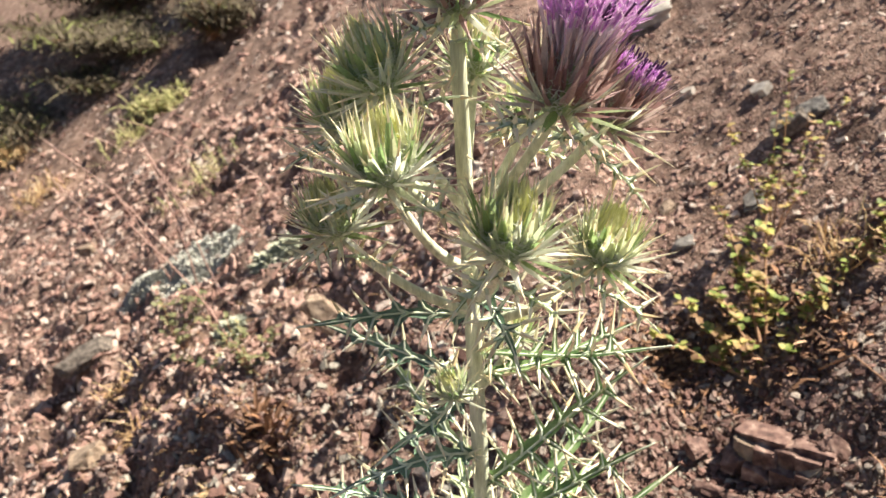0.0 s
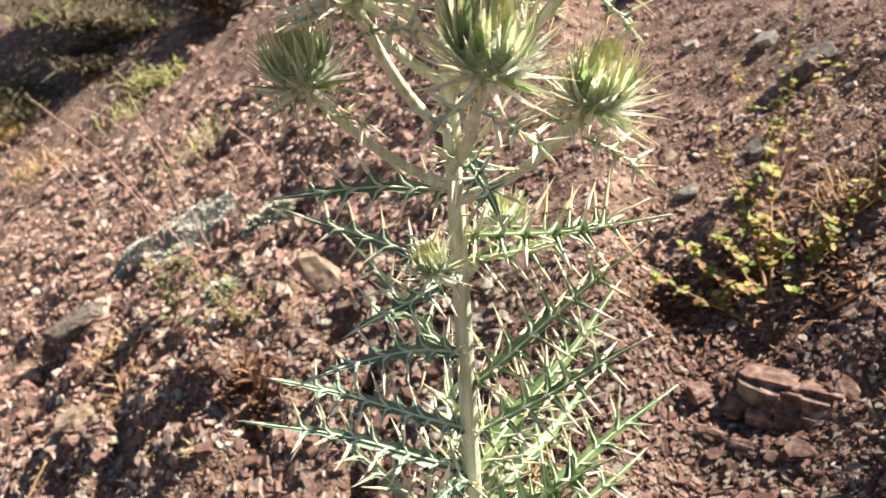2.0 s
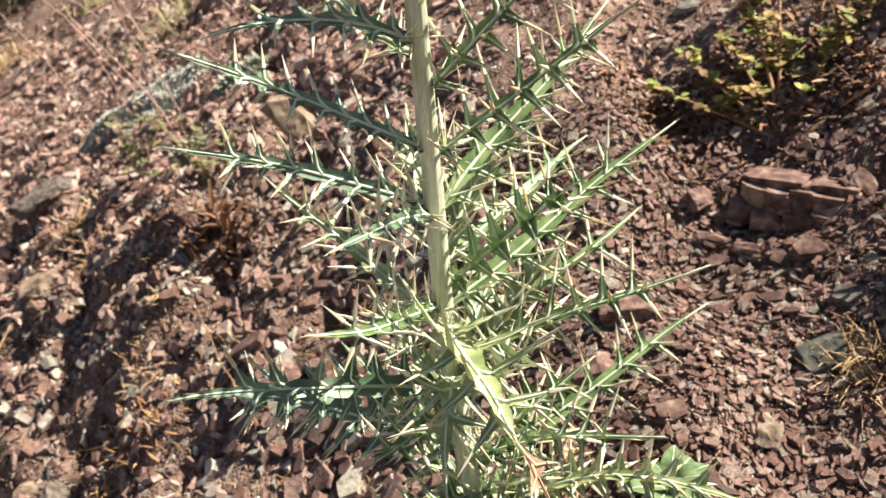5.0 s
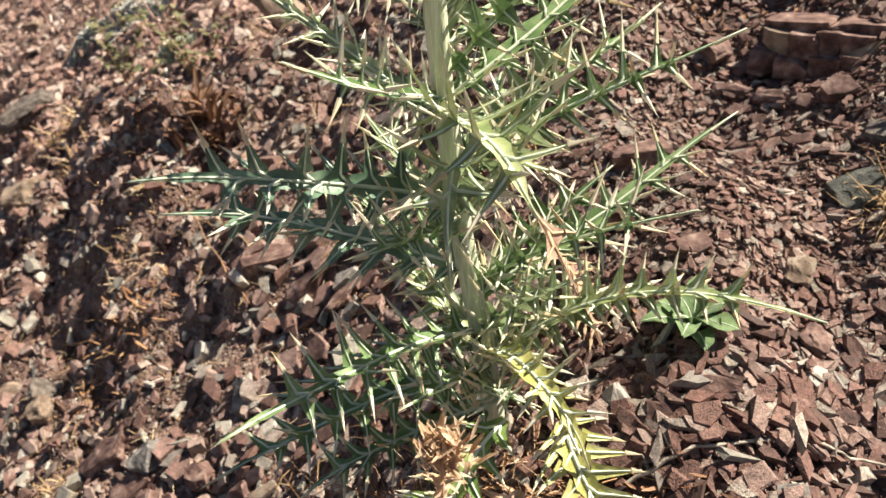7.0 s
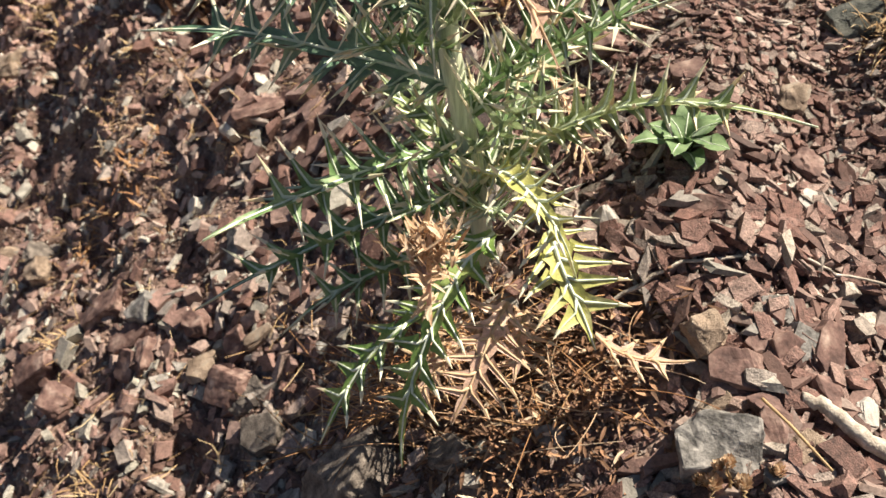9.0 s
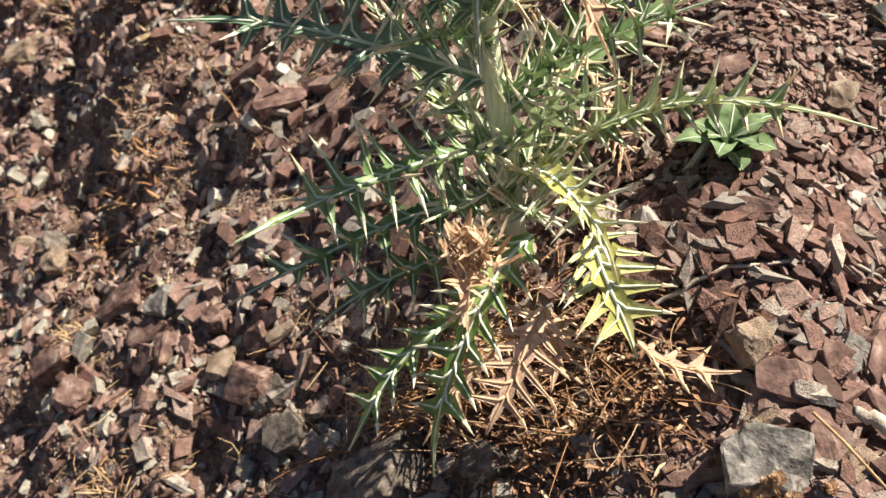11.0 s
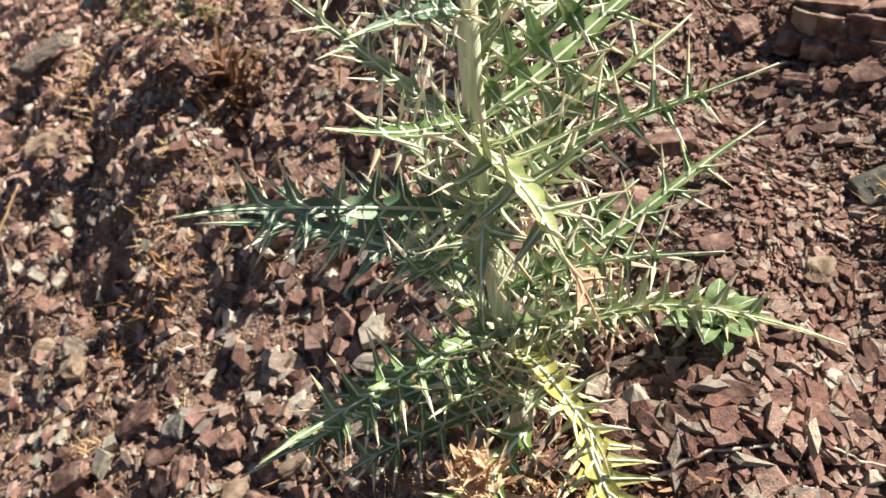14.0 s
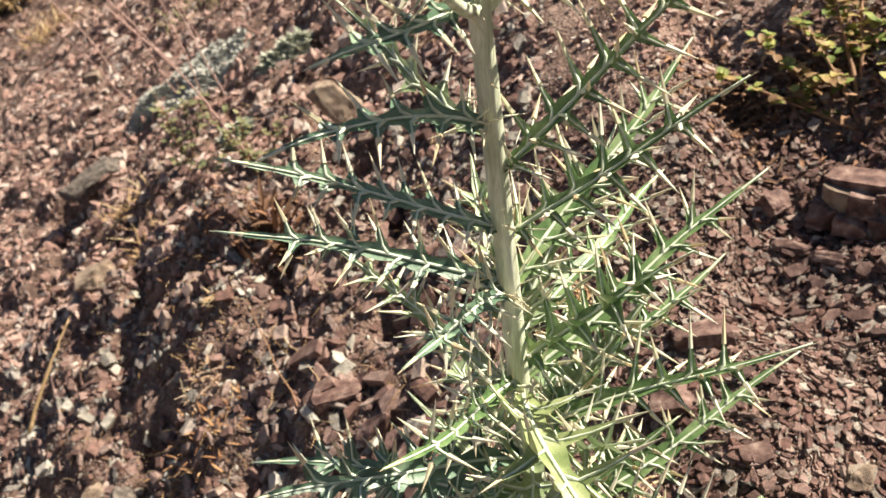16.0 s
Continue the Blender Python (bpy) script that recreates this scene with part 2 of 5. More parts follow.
drift_wood = material("drift_wood", ((0.3, (0.30, 0.24, 0.19)), (0.6, (0.46, 0.40, 0.33)), (0.75, (0.60, 0.55, 0.48))), scale=150, fine=900, rough=0.8, bump=0.7)


# ---- building blocks ----
def tree(name, label, category, place, group="", kind=""):
    """A top-level thing: an empty at its base that parents its parts."""
    ob = new(name)
    ob.empty_display_size = 0.02
    ob.location = place
    return tagged(ob, label, category, group, kind)


def meshed(name, verts, faces, mats, slots=None, smooth=False):
    me = bpy.data.meshes.new(name)
    me.from_pydata([tuple(v) for v in verts], [], faces)
    for m in mats:
        me.materials.append(m)
    if slots is not None:
        me.polygons.foreach_set("material_index", slots)
    if smooth:
        me.polygons.foreach_set("use_smooth", [True] * len(me.polygons))
    me.update()
    return me


def part(name, me, parent, label="", m=None):
    """Links a mesh, built in world metres or placed by m, as one part under a thing or a part."""
    ob = new(name, me)
    ob.parent = parent
    if parent.parent is None:
        ob.matrix_parent_inverse = Matrix.Translation(parent.location).inverted()
    if m is not None:
        ob.matrix_basis = m
    if label:
        ob["label"] = label
    return ob


class Shape:
    """Collects vertices and faces, with a material slot for each face."""

    def __init__(self):
        self.v, self.f, self.s = [], [], []

    def add(self, verts, faces, slot=0):
        n = len(self.v)
        self.v += [Vector(p) for p in verts]
        self.f += [tuple(n + i for i in f) for f in faces]
        self.s += [slot] * len(faces)

    def cone(self, a, b, r, sides=4, slot=0, tip=0.0):
        a, b = Vector(a), Vector(b)
        d = b - a
        if d.length < 1e-6:
            return
        u = d.orthogonal().normalized()
        w = d.normalized().cross(u)
        ring = [a + r * (math.cos(2 * math.pi * k / sides) * u + math.sin(2 * math.pi * k / sides) * w) for k in range(sides)]
        self.add(ring + [b], [(k, (k + 1) % sides, sides) for k in range(sides)], slot)

    def tube(self, points, radii, sides=6, slot=0, ribs=0.0):
        points = [Vector(p) for p in points]
        u = (points[1] - points[0]).orthogonal().normalized()
        verts, faces = [], []
        for i, p in enumerate(points):
            d = (points[min(i + 1, len(points) - 1)] - points[max(i - 1, 0)]).normalized()
            u = (u - u.dot(d) * d).normalized()
            w = d.cross(u)
            for k in range(sides):
                a = 2 * math.pi * k / sides
                r = radii[i] * (1 + (ribs if k % 2 else -ribs))
                verts.append(p + r * (math.cos(a) * u + math.sin(a) * w))
        for i in range(len(points) - 1):
            for k in range(sides):
                a, b = i * sides + k, i * sides + (k + 1) % sides
                faces.append((a, b, b + sides, a + sides))
        n = len(verts)
        verts += [points[0], points[-1]]
        faces += [((k + 1) % sides, k, n) for k in range(sides)]
        faces += [(n - sides + k, n - sides + (k + 1) % sides, n + 1) for k in range(sides)]
        self.add(verts, faces, slot)

    def mesh(self, name, mats, smooth=False):
        return meshed(name, self.v, self.f, mats, self.s, smooth)


def bezier(a, c, b, s):
    return (1 - s) ** 2 * a + 2 * s * (1 - s) * c + s * s * b


def dice(lo, hi):
    return random.uniform(lo, hi)


# ---- the hillside ----
def height(x, y):
    """The stony slope: it falls to the west and rises slowly to the north, with a hollow below the plant and a ledge."""
    fx, fy = 3.0 * math.tanh(x / 3.0), 4.0 * math.tanh(y / 4.0)
    z = -0.227 + 0.664 * fx + 0.283 * fy - 0.056 * math.tanh((x - 0.28) / (0.05 + 0.3 * max(0.0, abs(y - 0.6) - 1.1)))
    z += 0.45 * math.log1p(math.exp(3.0 * (y - 3.3))) / 3.0 / (1.0 + math.exp(2.5 * (x + 0.2))) * math.exp(-0.02 * y * y)
    z += 0.066 * math.exp(-((x + 0.34) / 0.15) ** 2 - ((y - 1.12) / 0.13) ** 2) - 0.036 * math.exp(-((x - 0.26) / 0.06) ** 2 - ((y - 0.73) / 0.08) ** 2)
    s, d = 0.743 * (x - 0.343) - 0.669 * (y - 0.810), 0.669 * (x - 0.343) + 0.743 * (y - 0.810)
    z -= 0.023 * math.exp(-((s - 0.05) / 0.048) ** 4 - ((d + 0.006) / 0.020) ** 2)
    return z - 0.05 * math.exp(-((x + 0.07) ** 2 + (y - 0.5) ** 2) / 0.01)


# washed-out hollows: place and radius; those by bush and far scrub imitate plant shade
PITS = ((-0.430, 1.040, 0.044), (-0.300, 1.060, 0.028), (-0.370, 1.160, 0.028), (-0.125, 1.024, 0.028), (-0.104, 1.131, 0.030), (-0.356, 0.880, 0.036), (-0.443, 1.136, 0.030), (-0.051, 0.988, 0.024),
        (-0.143, 1.286, 0.030), (-0.217, 1.522, 0.030), (-0.713, 1.490, 0.036), (-0.765, 1.593, 0.046), (-0.193, 1.005, 0.028), (-0.377, 1.398, 0.028), (-0.365, 0.812, 0.022), (-0.144, 0.492, 0.030),
        (-0.340, 0.603, 0.018), (-0.049, 0.845, 0.020), (0.385, 0.862, 0.024), (0.440, 0.848, 0.018), (0.452, 0.752, 0.020), (-0.720, 3.120, 0.100), (-0.910, 2.910, 0.100), (-1.110, 2.740, 0.080),
        (-0.490, 1.990, 0.050), (-0.045, 0.385, 0.032), (-0.540, 1.360, 0.036), (-0.283, 0.762, 0.025), (-0.189, 0.731, 0.018), (0.300, 0.926, 0.028), (-0.520, 1.100, 0.034))


def hollows(x, y):
    """The depth of the small washed-out or shade-making hollows at a place."""
    return sum((1.5 if a < 0 and b > 0.7 else 1.0) * r * math.exp(-(((x - a) ** 2 + (y - b) ** 2) / (r * r)) ** 1.6) for a, b, r in PITS if abs(x - a) < 2 * r and abs(y - b) < 2 * r)


def ground_z(x, y):
    near = 1.0 / (1.0 + ((x * x + y * y) / 14.0) ** 2)
    clods = 0.5 - 0.5 * math.tanh(7 * (x + 0.14 - 0.12 * y))
    clods *= 1.0 + 0.4 * math.exp(-((y - 1.1) / 0.28) ** 2) - 0.5 * math.exp(-((x + 0.20) / 0.13) ** 2 - ((y - 0.69) / 0.15) ** 2)
    big = 0.02 * noise.noise((5 * x, 5 * y, 3.1)) + (0.007 + 0.025 * clods) * noise.noise((13 * x, 13 * y, 8.7))
    return height(x, y) - hollows(x, y) - 0.03 * clods * near * max(0.0, noise.noise((19 * x, 19 * y, 5.5)) - 0.22) + near * (big + (0.003 + 0.009 * clods) * noise.noise((36 * x, 36 * y, 1.3)) + 0.002 * noise.noise((90 * x, 90 * y, 4.3)))


def spread(lo, hi, near_lo, near_hi, step, grow=1.16):
    """Grid lines that stand close in the near stretch and ever wider beyond it."""
    line = list(np.arange(near_lo, near_hi, step))
    d, x = step, line[-1]
    while x < hi:
        d *= grow
        x += d
        line.append(x)
    d, x = step, near_lo
    while x > lo:
        d *= grow
        x -= d
        line.insert(0, x)
    return line


xs, ys = spread(-120, 120, -1.1, 0.8, 0.0095, 1.12), spread(-120, 160, 0.15, 2.0, 0.0095, 1.12)
verts = [(x, y, ground_z(x, y)) for y in ys for x in xs]
W = len(xs)
faces = [(j * W + i, j * W + i + 1, (j + 1) * W + i + 1, (j + 1) * W + i) for j in range(len(ys) - 1) for i in range(W - 1)]
ground = new("ground", meshed("ground", verts, faces, [soil], smooth=True))
tagged(ground, "reddish-brown stony soil of a steep dry hillside", "ground", kind="structure")


# ---- stones ----
def rock_mesh(name, seed, mats, cuts=10, rough=0.05, fine=True, skew=0.2):
    """An angular broken stone about 1 across: a block with corners and edges knocked off along random planes."""
    rng = random.Random(seed)
    bm = bmesh.new()
    bmesh.ops.create_cube(bm, size=1.0)
    for v in bm.verts:
        v.co += Vector([rng.uniform(-skew, skew) for _ in range(3)])
    for k in range(cuts):
        n = Vector([rng.uniform(-1, 1) for _ in range(3)]).normalized()
        reach = max(v.co.dot(n) for v in bm.verts)
        cut = bmesh.ops.bisect_plane(bm, geom=bm.verts[:] + bm.edges[:] + bm.faces[:], plane_co=n * reach * rng.uniform(0.62, 0.88), plane_no=n, clear_outer=True)
        rim = [g for g in cut["geom_cut"] if isinstance(g, bmesh.types.BMEdge)]
        if len(rim) > 2:
            bmesh.ops.contextual_create(bm, geom=rim)
    bmesh.ops.remove_doubles(bm, verts=bm.verts[:], dist=0.02)
    if fine:
        bmesh.ops.bevel(bm, geom=bm.edges[:], offset=0.02, segments=1, affect="EDGES")
        bmesh.ops.triangulate(bm, faces=bm.faces[:])
        bmesh.ops.subdivide_edges(bm, edges=[e for e in bm.edges if e.calc_length() > 0.12], cuts=3, use_grid_fill=True)
        bmesh.ops.triangulate(bm, faces=bm.faces[:])
        off = Vector((seed * 3.7, seed * 1.3, 0))
        for v in bm.verts:
            lumps = 1.6 * noise.noise(v.co * 3.0 + off) + 0.8 * noise.noise(v.co * 9.0 + off) + 0.7 * noise.noise(Vector((v.co.x * 3, v.co.y * 3, v.co.z * 22)) + off)
            v.co += v.co.normalized() * rough * lumps
    bmesh.ops.recalc_face_normals(bm, faces=bm.faces[:])
    me = bpy.data.meshes.new(name)
    bm.to_mesh(me)
    bm.free()
    for m in mats:
        me.materials.append(m)
    return me


def slate_mesh(name, seed, mats, thick=0.3):
    """A flat broken slate chip about 1 across: an uneven polygon with a slanted rim and a tilted top."""
    rng = random.Random(seed)
    n = rng.choice((3, 4, 4, 5, 5))
    off = rng.uniform(0, 6)
    ring = [(off + 2 * math.pi * (k + rng.uniform(-0.3, 0.3)) / n, rng.uniform(0.36, 0.62)) for k in range(n)]
    squash, tx, ty = rng.uniform(0.34, 0.92), rng.uniform(-0.5, 0.5), rng.uniform(-0.5, 0.5)
    low = [(r * math.cos(a), squash * r * math.sin(a), -0.5 * thick) for a, r in ring]
    high = [(p[0] * (s := rng.uniform(0.72, 0.98)) + 0.03, p[1] * s, thick * (0.5 + tx * p[0] + ty * p[1])) for p in low]
    faces = [tuple(range(n))[::-1], tuple(range(n, 2 * n))] + [(k, (k + 1) % n, n + (k + 1) % n, n + k) for k in range(n)]
    return meshed(name, low + high, faces, mats)


def slab_mesh(name, seed, mats):
    """A thick slab of slate 1 across, split in two layers, with chipped edges and an uneven top."""
    rng = random.Random(seed)
    n = rng.choice((5, 6, 7))
    off = rng.uniform(0, 6)
    ring = [(off + 2 * math.pi * (k + rng.uniform(-0.3, 0.3)) / n, rng.uniform(0.42, 0.60)) for k in range(n)]
    bm = bmesh.new()
    for low, high, s, dx, dy in ((-0.5, rng.uniform(-0.05, 0.15), 1.0, 0, 0), (0.1, 0.5, rng.uniform(0.82, 0.97), rng.uniform(-0.05, 0.05), rng.uniform(-0.05, 0.05))):
        tx, ty = rng.uniform(-0.25, 0.25), rng.uniform(-0.25, 0.25)
        part_ring = [(s * r * rng.uniform(0.92, 1.05) * math.cos(a) + dx, s * r * rng.uniform(0.92, 1.05) * math.sin(a) + dy) for a, r in ring]
        top = [bm.verts.new((x * 0.95, y * 0.95, high + tx * x + ty * y)) for x, y in part_ring]
        bottom = [bm.verts.new((x, y, low)) for x, y in part_ring]
        bm.faces.new(top)
        bm.faces.new(bottom[::-1])
        for k in range(n):
            bm.faces.new((bottom[k], bottom[(k + 1) % n], top[(k + 1) % n], top[k]))
    bmesh.ops.bevel(bm, geom=bm.edges[:], offset=0.018, segments=1, affect="EDGES")
    bmesh.ops.triangulate(bm, faces=bm.faces[:])
    bmesh.ops.subdivide_edges(bm, edges=[e for e in bm.edges if e.calc_length() > 0.2], cuts=2, use_grid_fill=True)
    for v in bm.verts:
        v.co += 0.022 * noise.noise_vector(5.0 * v.co + Vector((seed * 1.7, 0, 0)))
    bmesh.ops.recalc_face_normals(bm, faces=bm.faces[:])
    me = bpy.data.meshes.new(name)
    bm.to_mesh(me)
    bm.free()
    for m in mats:
        me.materials.append(m)
    return me


def lay(x, y, size, turn, tilt=(0, 0), sink=0.3):
    """The pose of a stone that lies on the slope."""
    e = 0.008
    normal = Vector((ground_z(x - e, y) - ground_z(x + e, y), ground_z(x, y - e) - ground_z(x, y + e), 2 * e)).normalized()
    q = Vector((0, 0, 1)).rotation_difference(normal).to_matrix().to_4x4()
    lift = size[2] * (0.5 - sink)
    return Matrix.Translation(Vector((x, y, ground_z(x, y))) + lift * normal) @ q @ pose(0, 0, 0, tilt[0], tilt[1], turn) @ Matrix.Diagonal((*size, 1))


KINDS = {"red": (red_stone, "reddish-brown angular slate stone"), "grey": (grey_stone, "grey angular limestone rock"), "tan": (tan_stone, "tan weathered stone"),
         "pale": (pale_stone, "pale grey flat stone"), "dark": (dark_stone, "grey-brown rock with shade in its dark colour"), "green": (green_stone, "greenish grey rock")}
count = 0


def stone(colour, x, y, length, width, thick, turn=0, tilt=(0, 0), sink=0.3, label="", name="stone"):
    global count
    count += 1
    mat, words = KINDS[colour]
    flat = thick < 0.62 * min(length, width)
    ob = new(name, slab_mesh(name, 40 + count, [mat]) if flat else rock_mesh(name, 40 + count, [mat]))
    ob.matrix_basis = lay(x, y, (0.86 * length, 0.86 * width, 0.76 * thick), turn, tilt, sink)
    return tagged(ob, label or words + " lying on the slope", "stone")


# stones beside and below the plant, on the uphill side
stone("grey", 0.209, 0.318, 0.046, 0.036, 0.032, -12, (0, 6), 0.2, "large light grey angular limestone rock half set in rubble", "rock")
stone("red", 0.226, 0.358, 0.028, 0.024, 0.020, -15, (8, 0), 0.15)
stone("tan", 0.213, 0.376, 0.022, 0.026, 0.026, 20, (10, 0), 0.1)
stone("red", 0.251, 0.367, 0.030, 0.030, 0.014, 35, (20, 0), 0.1)
stone("red", 0.272, 0.369, 0.042, 0.034, 0.016, 70, (14, -8), 0.1)
stone("grey", 0.252, 0.388, 0.030, 0.022, 0.010, 10, (16, 0), 0.1)
stone("pale", 0.297, 0.468, 0.034, 0.022, 0.010, -15, (12, 0), 0.0)
stone("red", 0.296, 0.494, 0.028, 0.022, 0.018, -20, (0, 0), 0.1)
stone("red", 0.224, 0.450, 0.040, 0.014, 0.014, -25, (0, 0), 0.1)
stone("pale", 0.173, 0.452, 0.014, 0.036, 0.010, 4, (24, 0), 0.1)
stone("grey", 0.163, 0.470, 0.020, 0.026, 0.010, -10, (20, 0), 0.1)
stone("red", 0.192, 0.460, 0.034, 0.014, 0.010, 15, (20, 0), 0.1)
stone("red", 0.220, 0.433, 0.028, 0.022, 0.010, 15, (24, 0), 0.1)
stone("red", 0.191, 0.436, 0.016, 0.028, 0.010, -10, (20, 8), 0.1)
stone("tan", 0.297, 0.543, 0.025, 0.022, 0.016, 5, (14, 0), 0.1)
stone("red", 0.239, 0.336, 0.034, 0.016, 0.010, -20, (6, 0), 0.1)
stone("red", 0.236, 0.321, 0.016, 0.026, 0.014, -10, (20, 10), 0.1)
stone("red", 0.268, 0.345, 0.020, 0.020, 0.014, 20, (14, 0), 0.1)
stone("pale", 0.287, 0.338, 0.014, 0.024, 0.014, 0, (20, 0), 0.1)
stone("tan", 0.246, 0.309, 0.020, 0.017, 0.012, 25, (10, 0), 0.1)
stone("red", 0.263, 0.391, 0.026, 0.020, 0.010, 20, (14, 4), 0.1)
stone("grey", 0.259, 0.369, 0.018, 0.021, 0.012, -15, (14, 0), 0.1)
stone("red", 0.240, 0.371, 0.021, 0.017, 0.012, 30, (10, 0), 0.1)
stone("red", 0.238, 0.335, 0.036, 0.016, 0.014, -18, (4, 6), 0.1)
stone("tan", 0.213, 0.342, 0.025, 0.017, 0.012, 8, (12, 0), 0.1)
stone("red", 0.234, 0.318, 0.015, 0.030, 0.014, -12, (22, 6), 0.1)
stone("grey", 0.234, 0.299, 0.020, 0.014, 0.012, 25, (8, 0), 0.1)
stone("red", 0.221, 0.449, 0.044, 0.013, 0.012, -32, (6, 0), 0.05)
stone("red", 0.205, 0.438, 0.029, 0.014, 0.010, 24, (18, 0), 0.05)
stone("red", 0.194, 0.430, 0.022, 0.024, 0.009, 12, (26, 0), 0.05)
stone("red", 0.254, 0.472, 0.032, 0.013, 0.012, -8, (8, 0), 0.1)
stone("grey", 0.269, 0.438, 0.023, 0.015, 0.008, 16, (16, 0), 0.1)
stone("grey", 0.129, 0.351, 0.024, 0.016, 0.009, -20, (14, 0), 0.15)
stone("pale", 0.262, 0.460, 0.019, 0.020, 0.008, 30, (18, 0), 0.1)
stone("green", 0.360, 0.604, 0.040, 0.030, 0.028, 10, (0, 0), 0.3, "greenish grey boulder in front of dry grass", "rock")
stone("red", 0.220, 0.667, 0.044, 0.032, 0.028, 0, (0, 0), 0.1)
ledge = tree("rock_ledge", "blocky layered red rock ledge jutting from the bank", "rock", (0.365, 0.79, 0.15))
# along the face, into the bank, height, length, depth, thickness
for k, (s, d, z, a, b, c) in enumerate(((0.010, -0.002, 0.167, 0.026, 0.034, 0.020), (0.036, -0.004, 0.168, 0.028, 0.036, 0.018), (0.062, -0.003, 0.173, 0.026, 0.034, 0.018), (0.087, -0.002, 0.178, 0.026, 0.034, 0.020),
                                        (0.016, 0.005, 0.184, 0.024, 0.032, 0.020), (0.039, 0.003, 0.186, 0.024, 0.034, 0.022), (0.060, 0.007, 0.190, 0.020, 0.032, 0.022), (0.082, 0.006, 0.193, 0.026, 0.032, 0.018),
                                        (0.030, 0.013, 0.1985, 0.054, 0.032, 0.0090), (0.079, 0.014, 0.2050, 0.046, 0.030, 0.0085))):
    part("block", rock_mesh("block", 900 + k, [tan_stone if k == 4 else red_stone], 3, 0.03, True, 0.05), ledge, "pale weathered block face" if k == 4 else "",
         pose(0.347 + 0.80 * s + 0.60 * d, 0.806 - 0.60 * s + 0.80 * d, z + 0.0015, dice(-3, 3), dice(-9, -3), -37 + dice(-6, 5)) @ Matrix.Diagonal((a, b, c, 1)))
stone("red", 0.312, 0.812, 0.030, 0.024, 0.026, 25, (12, 6), 0.15)
# crossing shards under the ledge
stone("red", 0.318, 0.772, 0.034, 0.013, 0.009, -30, (14, 0), -0.3)
stone("red", 0.319, 0.752, 0.030, 0.017, 0.010, 4, (16, 6), -0.2)
stone("red", 0.343, 0.748, 0.036, 0.011, 0.008, -40, (8, 0), -0.3)
stone("red", 0.332, 0.727, 0.016, 0.026, 0.009, 6, (34, 0), 0.0)
stone("red", 0.364, 0.722, 0.018, 0.026, 0.010, -12, (24, 8), 0.0)
stone("red", 0.385, 0.715, 0.040, 0.026, 0.012, -16, (4, 8), -0.4)
stone("tan", 0.412, 0.748, 0.044, 0.018, 0.010, -22, (4, 10), 0.0)
stone("red", 0.440, 0.760, 0.048, 0.024, 0.016, -30, (6, 12), 0.1)
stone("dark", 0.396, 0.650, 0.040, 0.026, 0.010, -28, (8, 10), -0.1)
stone("red", 0.232, 0.548, 0.040, 0.022, 0.012, 12, (0, 0), 0.1)
stone("red", 0.190, 0.610, 0.040, 0.030, 0.024, 0, (0, 0), 0.1)
stone("red", 0.330, 0.690, 0.036, 0.014, 0.008, 40, (10, 0), 0.0)
stone("red", 0.345, 0.680, 0.034, 0.016, 0.008, -20, (10, 0), 0.0)
# stones on the slope below
stone("red", -0.112, 0.776, 0.042, 0.034, 0.030, 15, (0, 0), 0.15)
stone("red", -0.053, 0.731, 0.046, 0.026, 0.024, 20, (0, 0), 0.15)
stone("red", -0.013, 0.696, 0.050, 0.018, 0.016, 35, (0, 0), 0.1)
stone("pale", -0.164, 0.730, 0.028, 0.024, 0.012, -20, (16, 0), 0.1)
stone("red", -0.253, 0.657, 0.064, 0.034, 0.022, 0, (0, 0), 0.15)
stone("tan", -0.430, 0.832, 0.046, 0.046, 0.040, 30, (0, 0), 0.2)
stone("tan", -0.368, 0.781, 0.034, 0.032, 0.034, 0, (0, 0), 0.2)
stone("red", -0.208, 0.612, 0.038, 0.022, 0.016, 10, (0, 0), 0.1)
stone("red", -0.186, 0.576, 0.022, 0.034, 0.020, -20, (10, 0), 0.1)
stone("red", -0.313, 0.628, 0.054, 0.034, 0.030, 20, (0, 0), 0.15)
stone("red", -0.279, 0.579, 0.036, 0.032, 0.026, -30, (0, 0), 0.15)
stone("red", -0.101, 0.532, 0.050, 0.036, 0.024, -25, (10, 0), 0.05)
stone("red", -0.098, 0.560, 0.036, 0.024, 0.018, 15, (10, 0), 0.1)
stone("tan", -0.134, 0.556, 0.032, 0.028, 0.020, 10, (0, 0), 0.1)
stone("red", -0.143, 0.595, 0.026, 0.024, 0.020, 0, (0, 0), 0.1)
stone("tan", -0.080, 0.554, 0.040, 0.016, 0.012, 25, (10, 0), 0.1)
stone("grey", -0.195, 0.631, 0.034, 0.028, 0.024, 60, (0, 0), 0.15)
stone("red", -0.132, 0.832, 0.080, 0.042, 0.026, -18, (0, 0), 0.2)
stone("red", -0.097, 0.776, 0.050, 0.034, 0.022, 12, (6, 0), 0.15)
stone("pale", -0.075, 0.613, 0.036, 0.016, 0.010, 24, (14, 0), 0.1)
stone("grey", -0.112, 0.653, 0.016, 0.032, 0.010, -18, (20, 0), 0.1)
stone("red", -0.035, 0.650, 0.032, 0.034, 0.018, 8, (14, 0), 0.1)
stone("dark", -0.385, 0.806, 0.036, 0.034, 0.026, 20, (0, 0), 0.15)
stone("red", -0.204, 0.583, 0.022, 0.034, 0.018, -25, (10, 0), 0.1)
# rocks below the thistle: the plant's shade is part of their dark colour
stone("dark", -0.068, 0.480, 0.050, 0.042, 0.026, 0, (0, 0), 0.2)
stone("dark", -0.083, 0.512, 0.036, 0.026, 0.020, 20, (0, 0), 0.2)
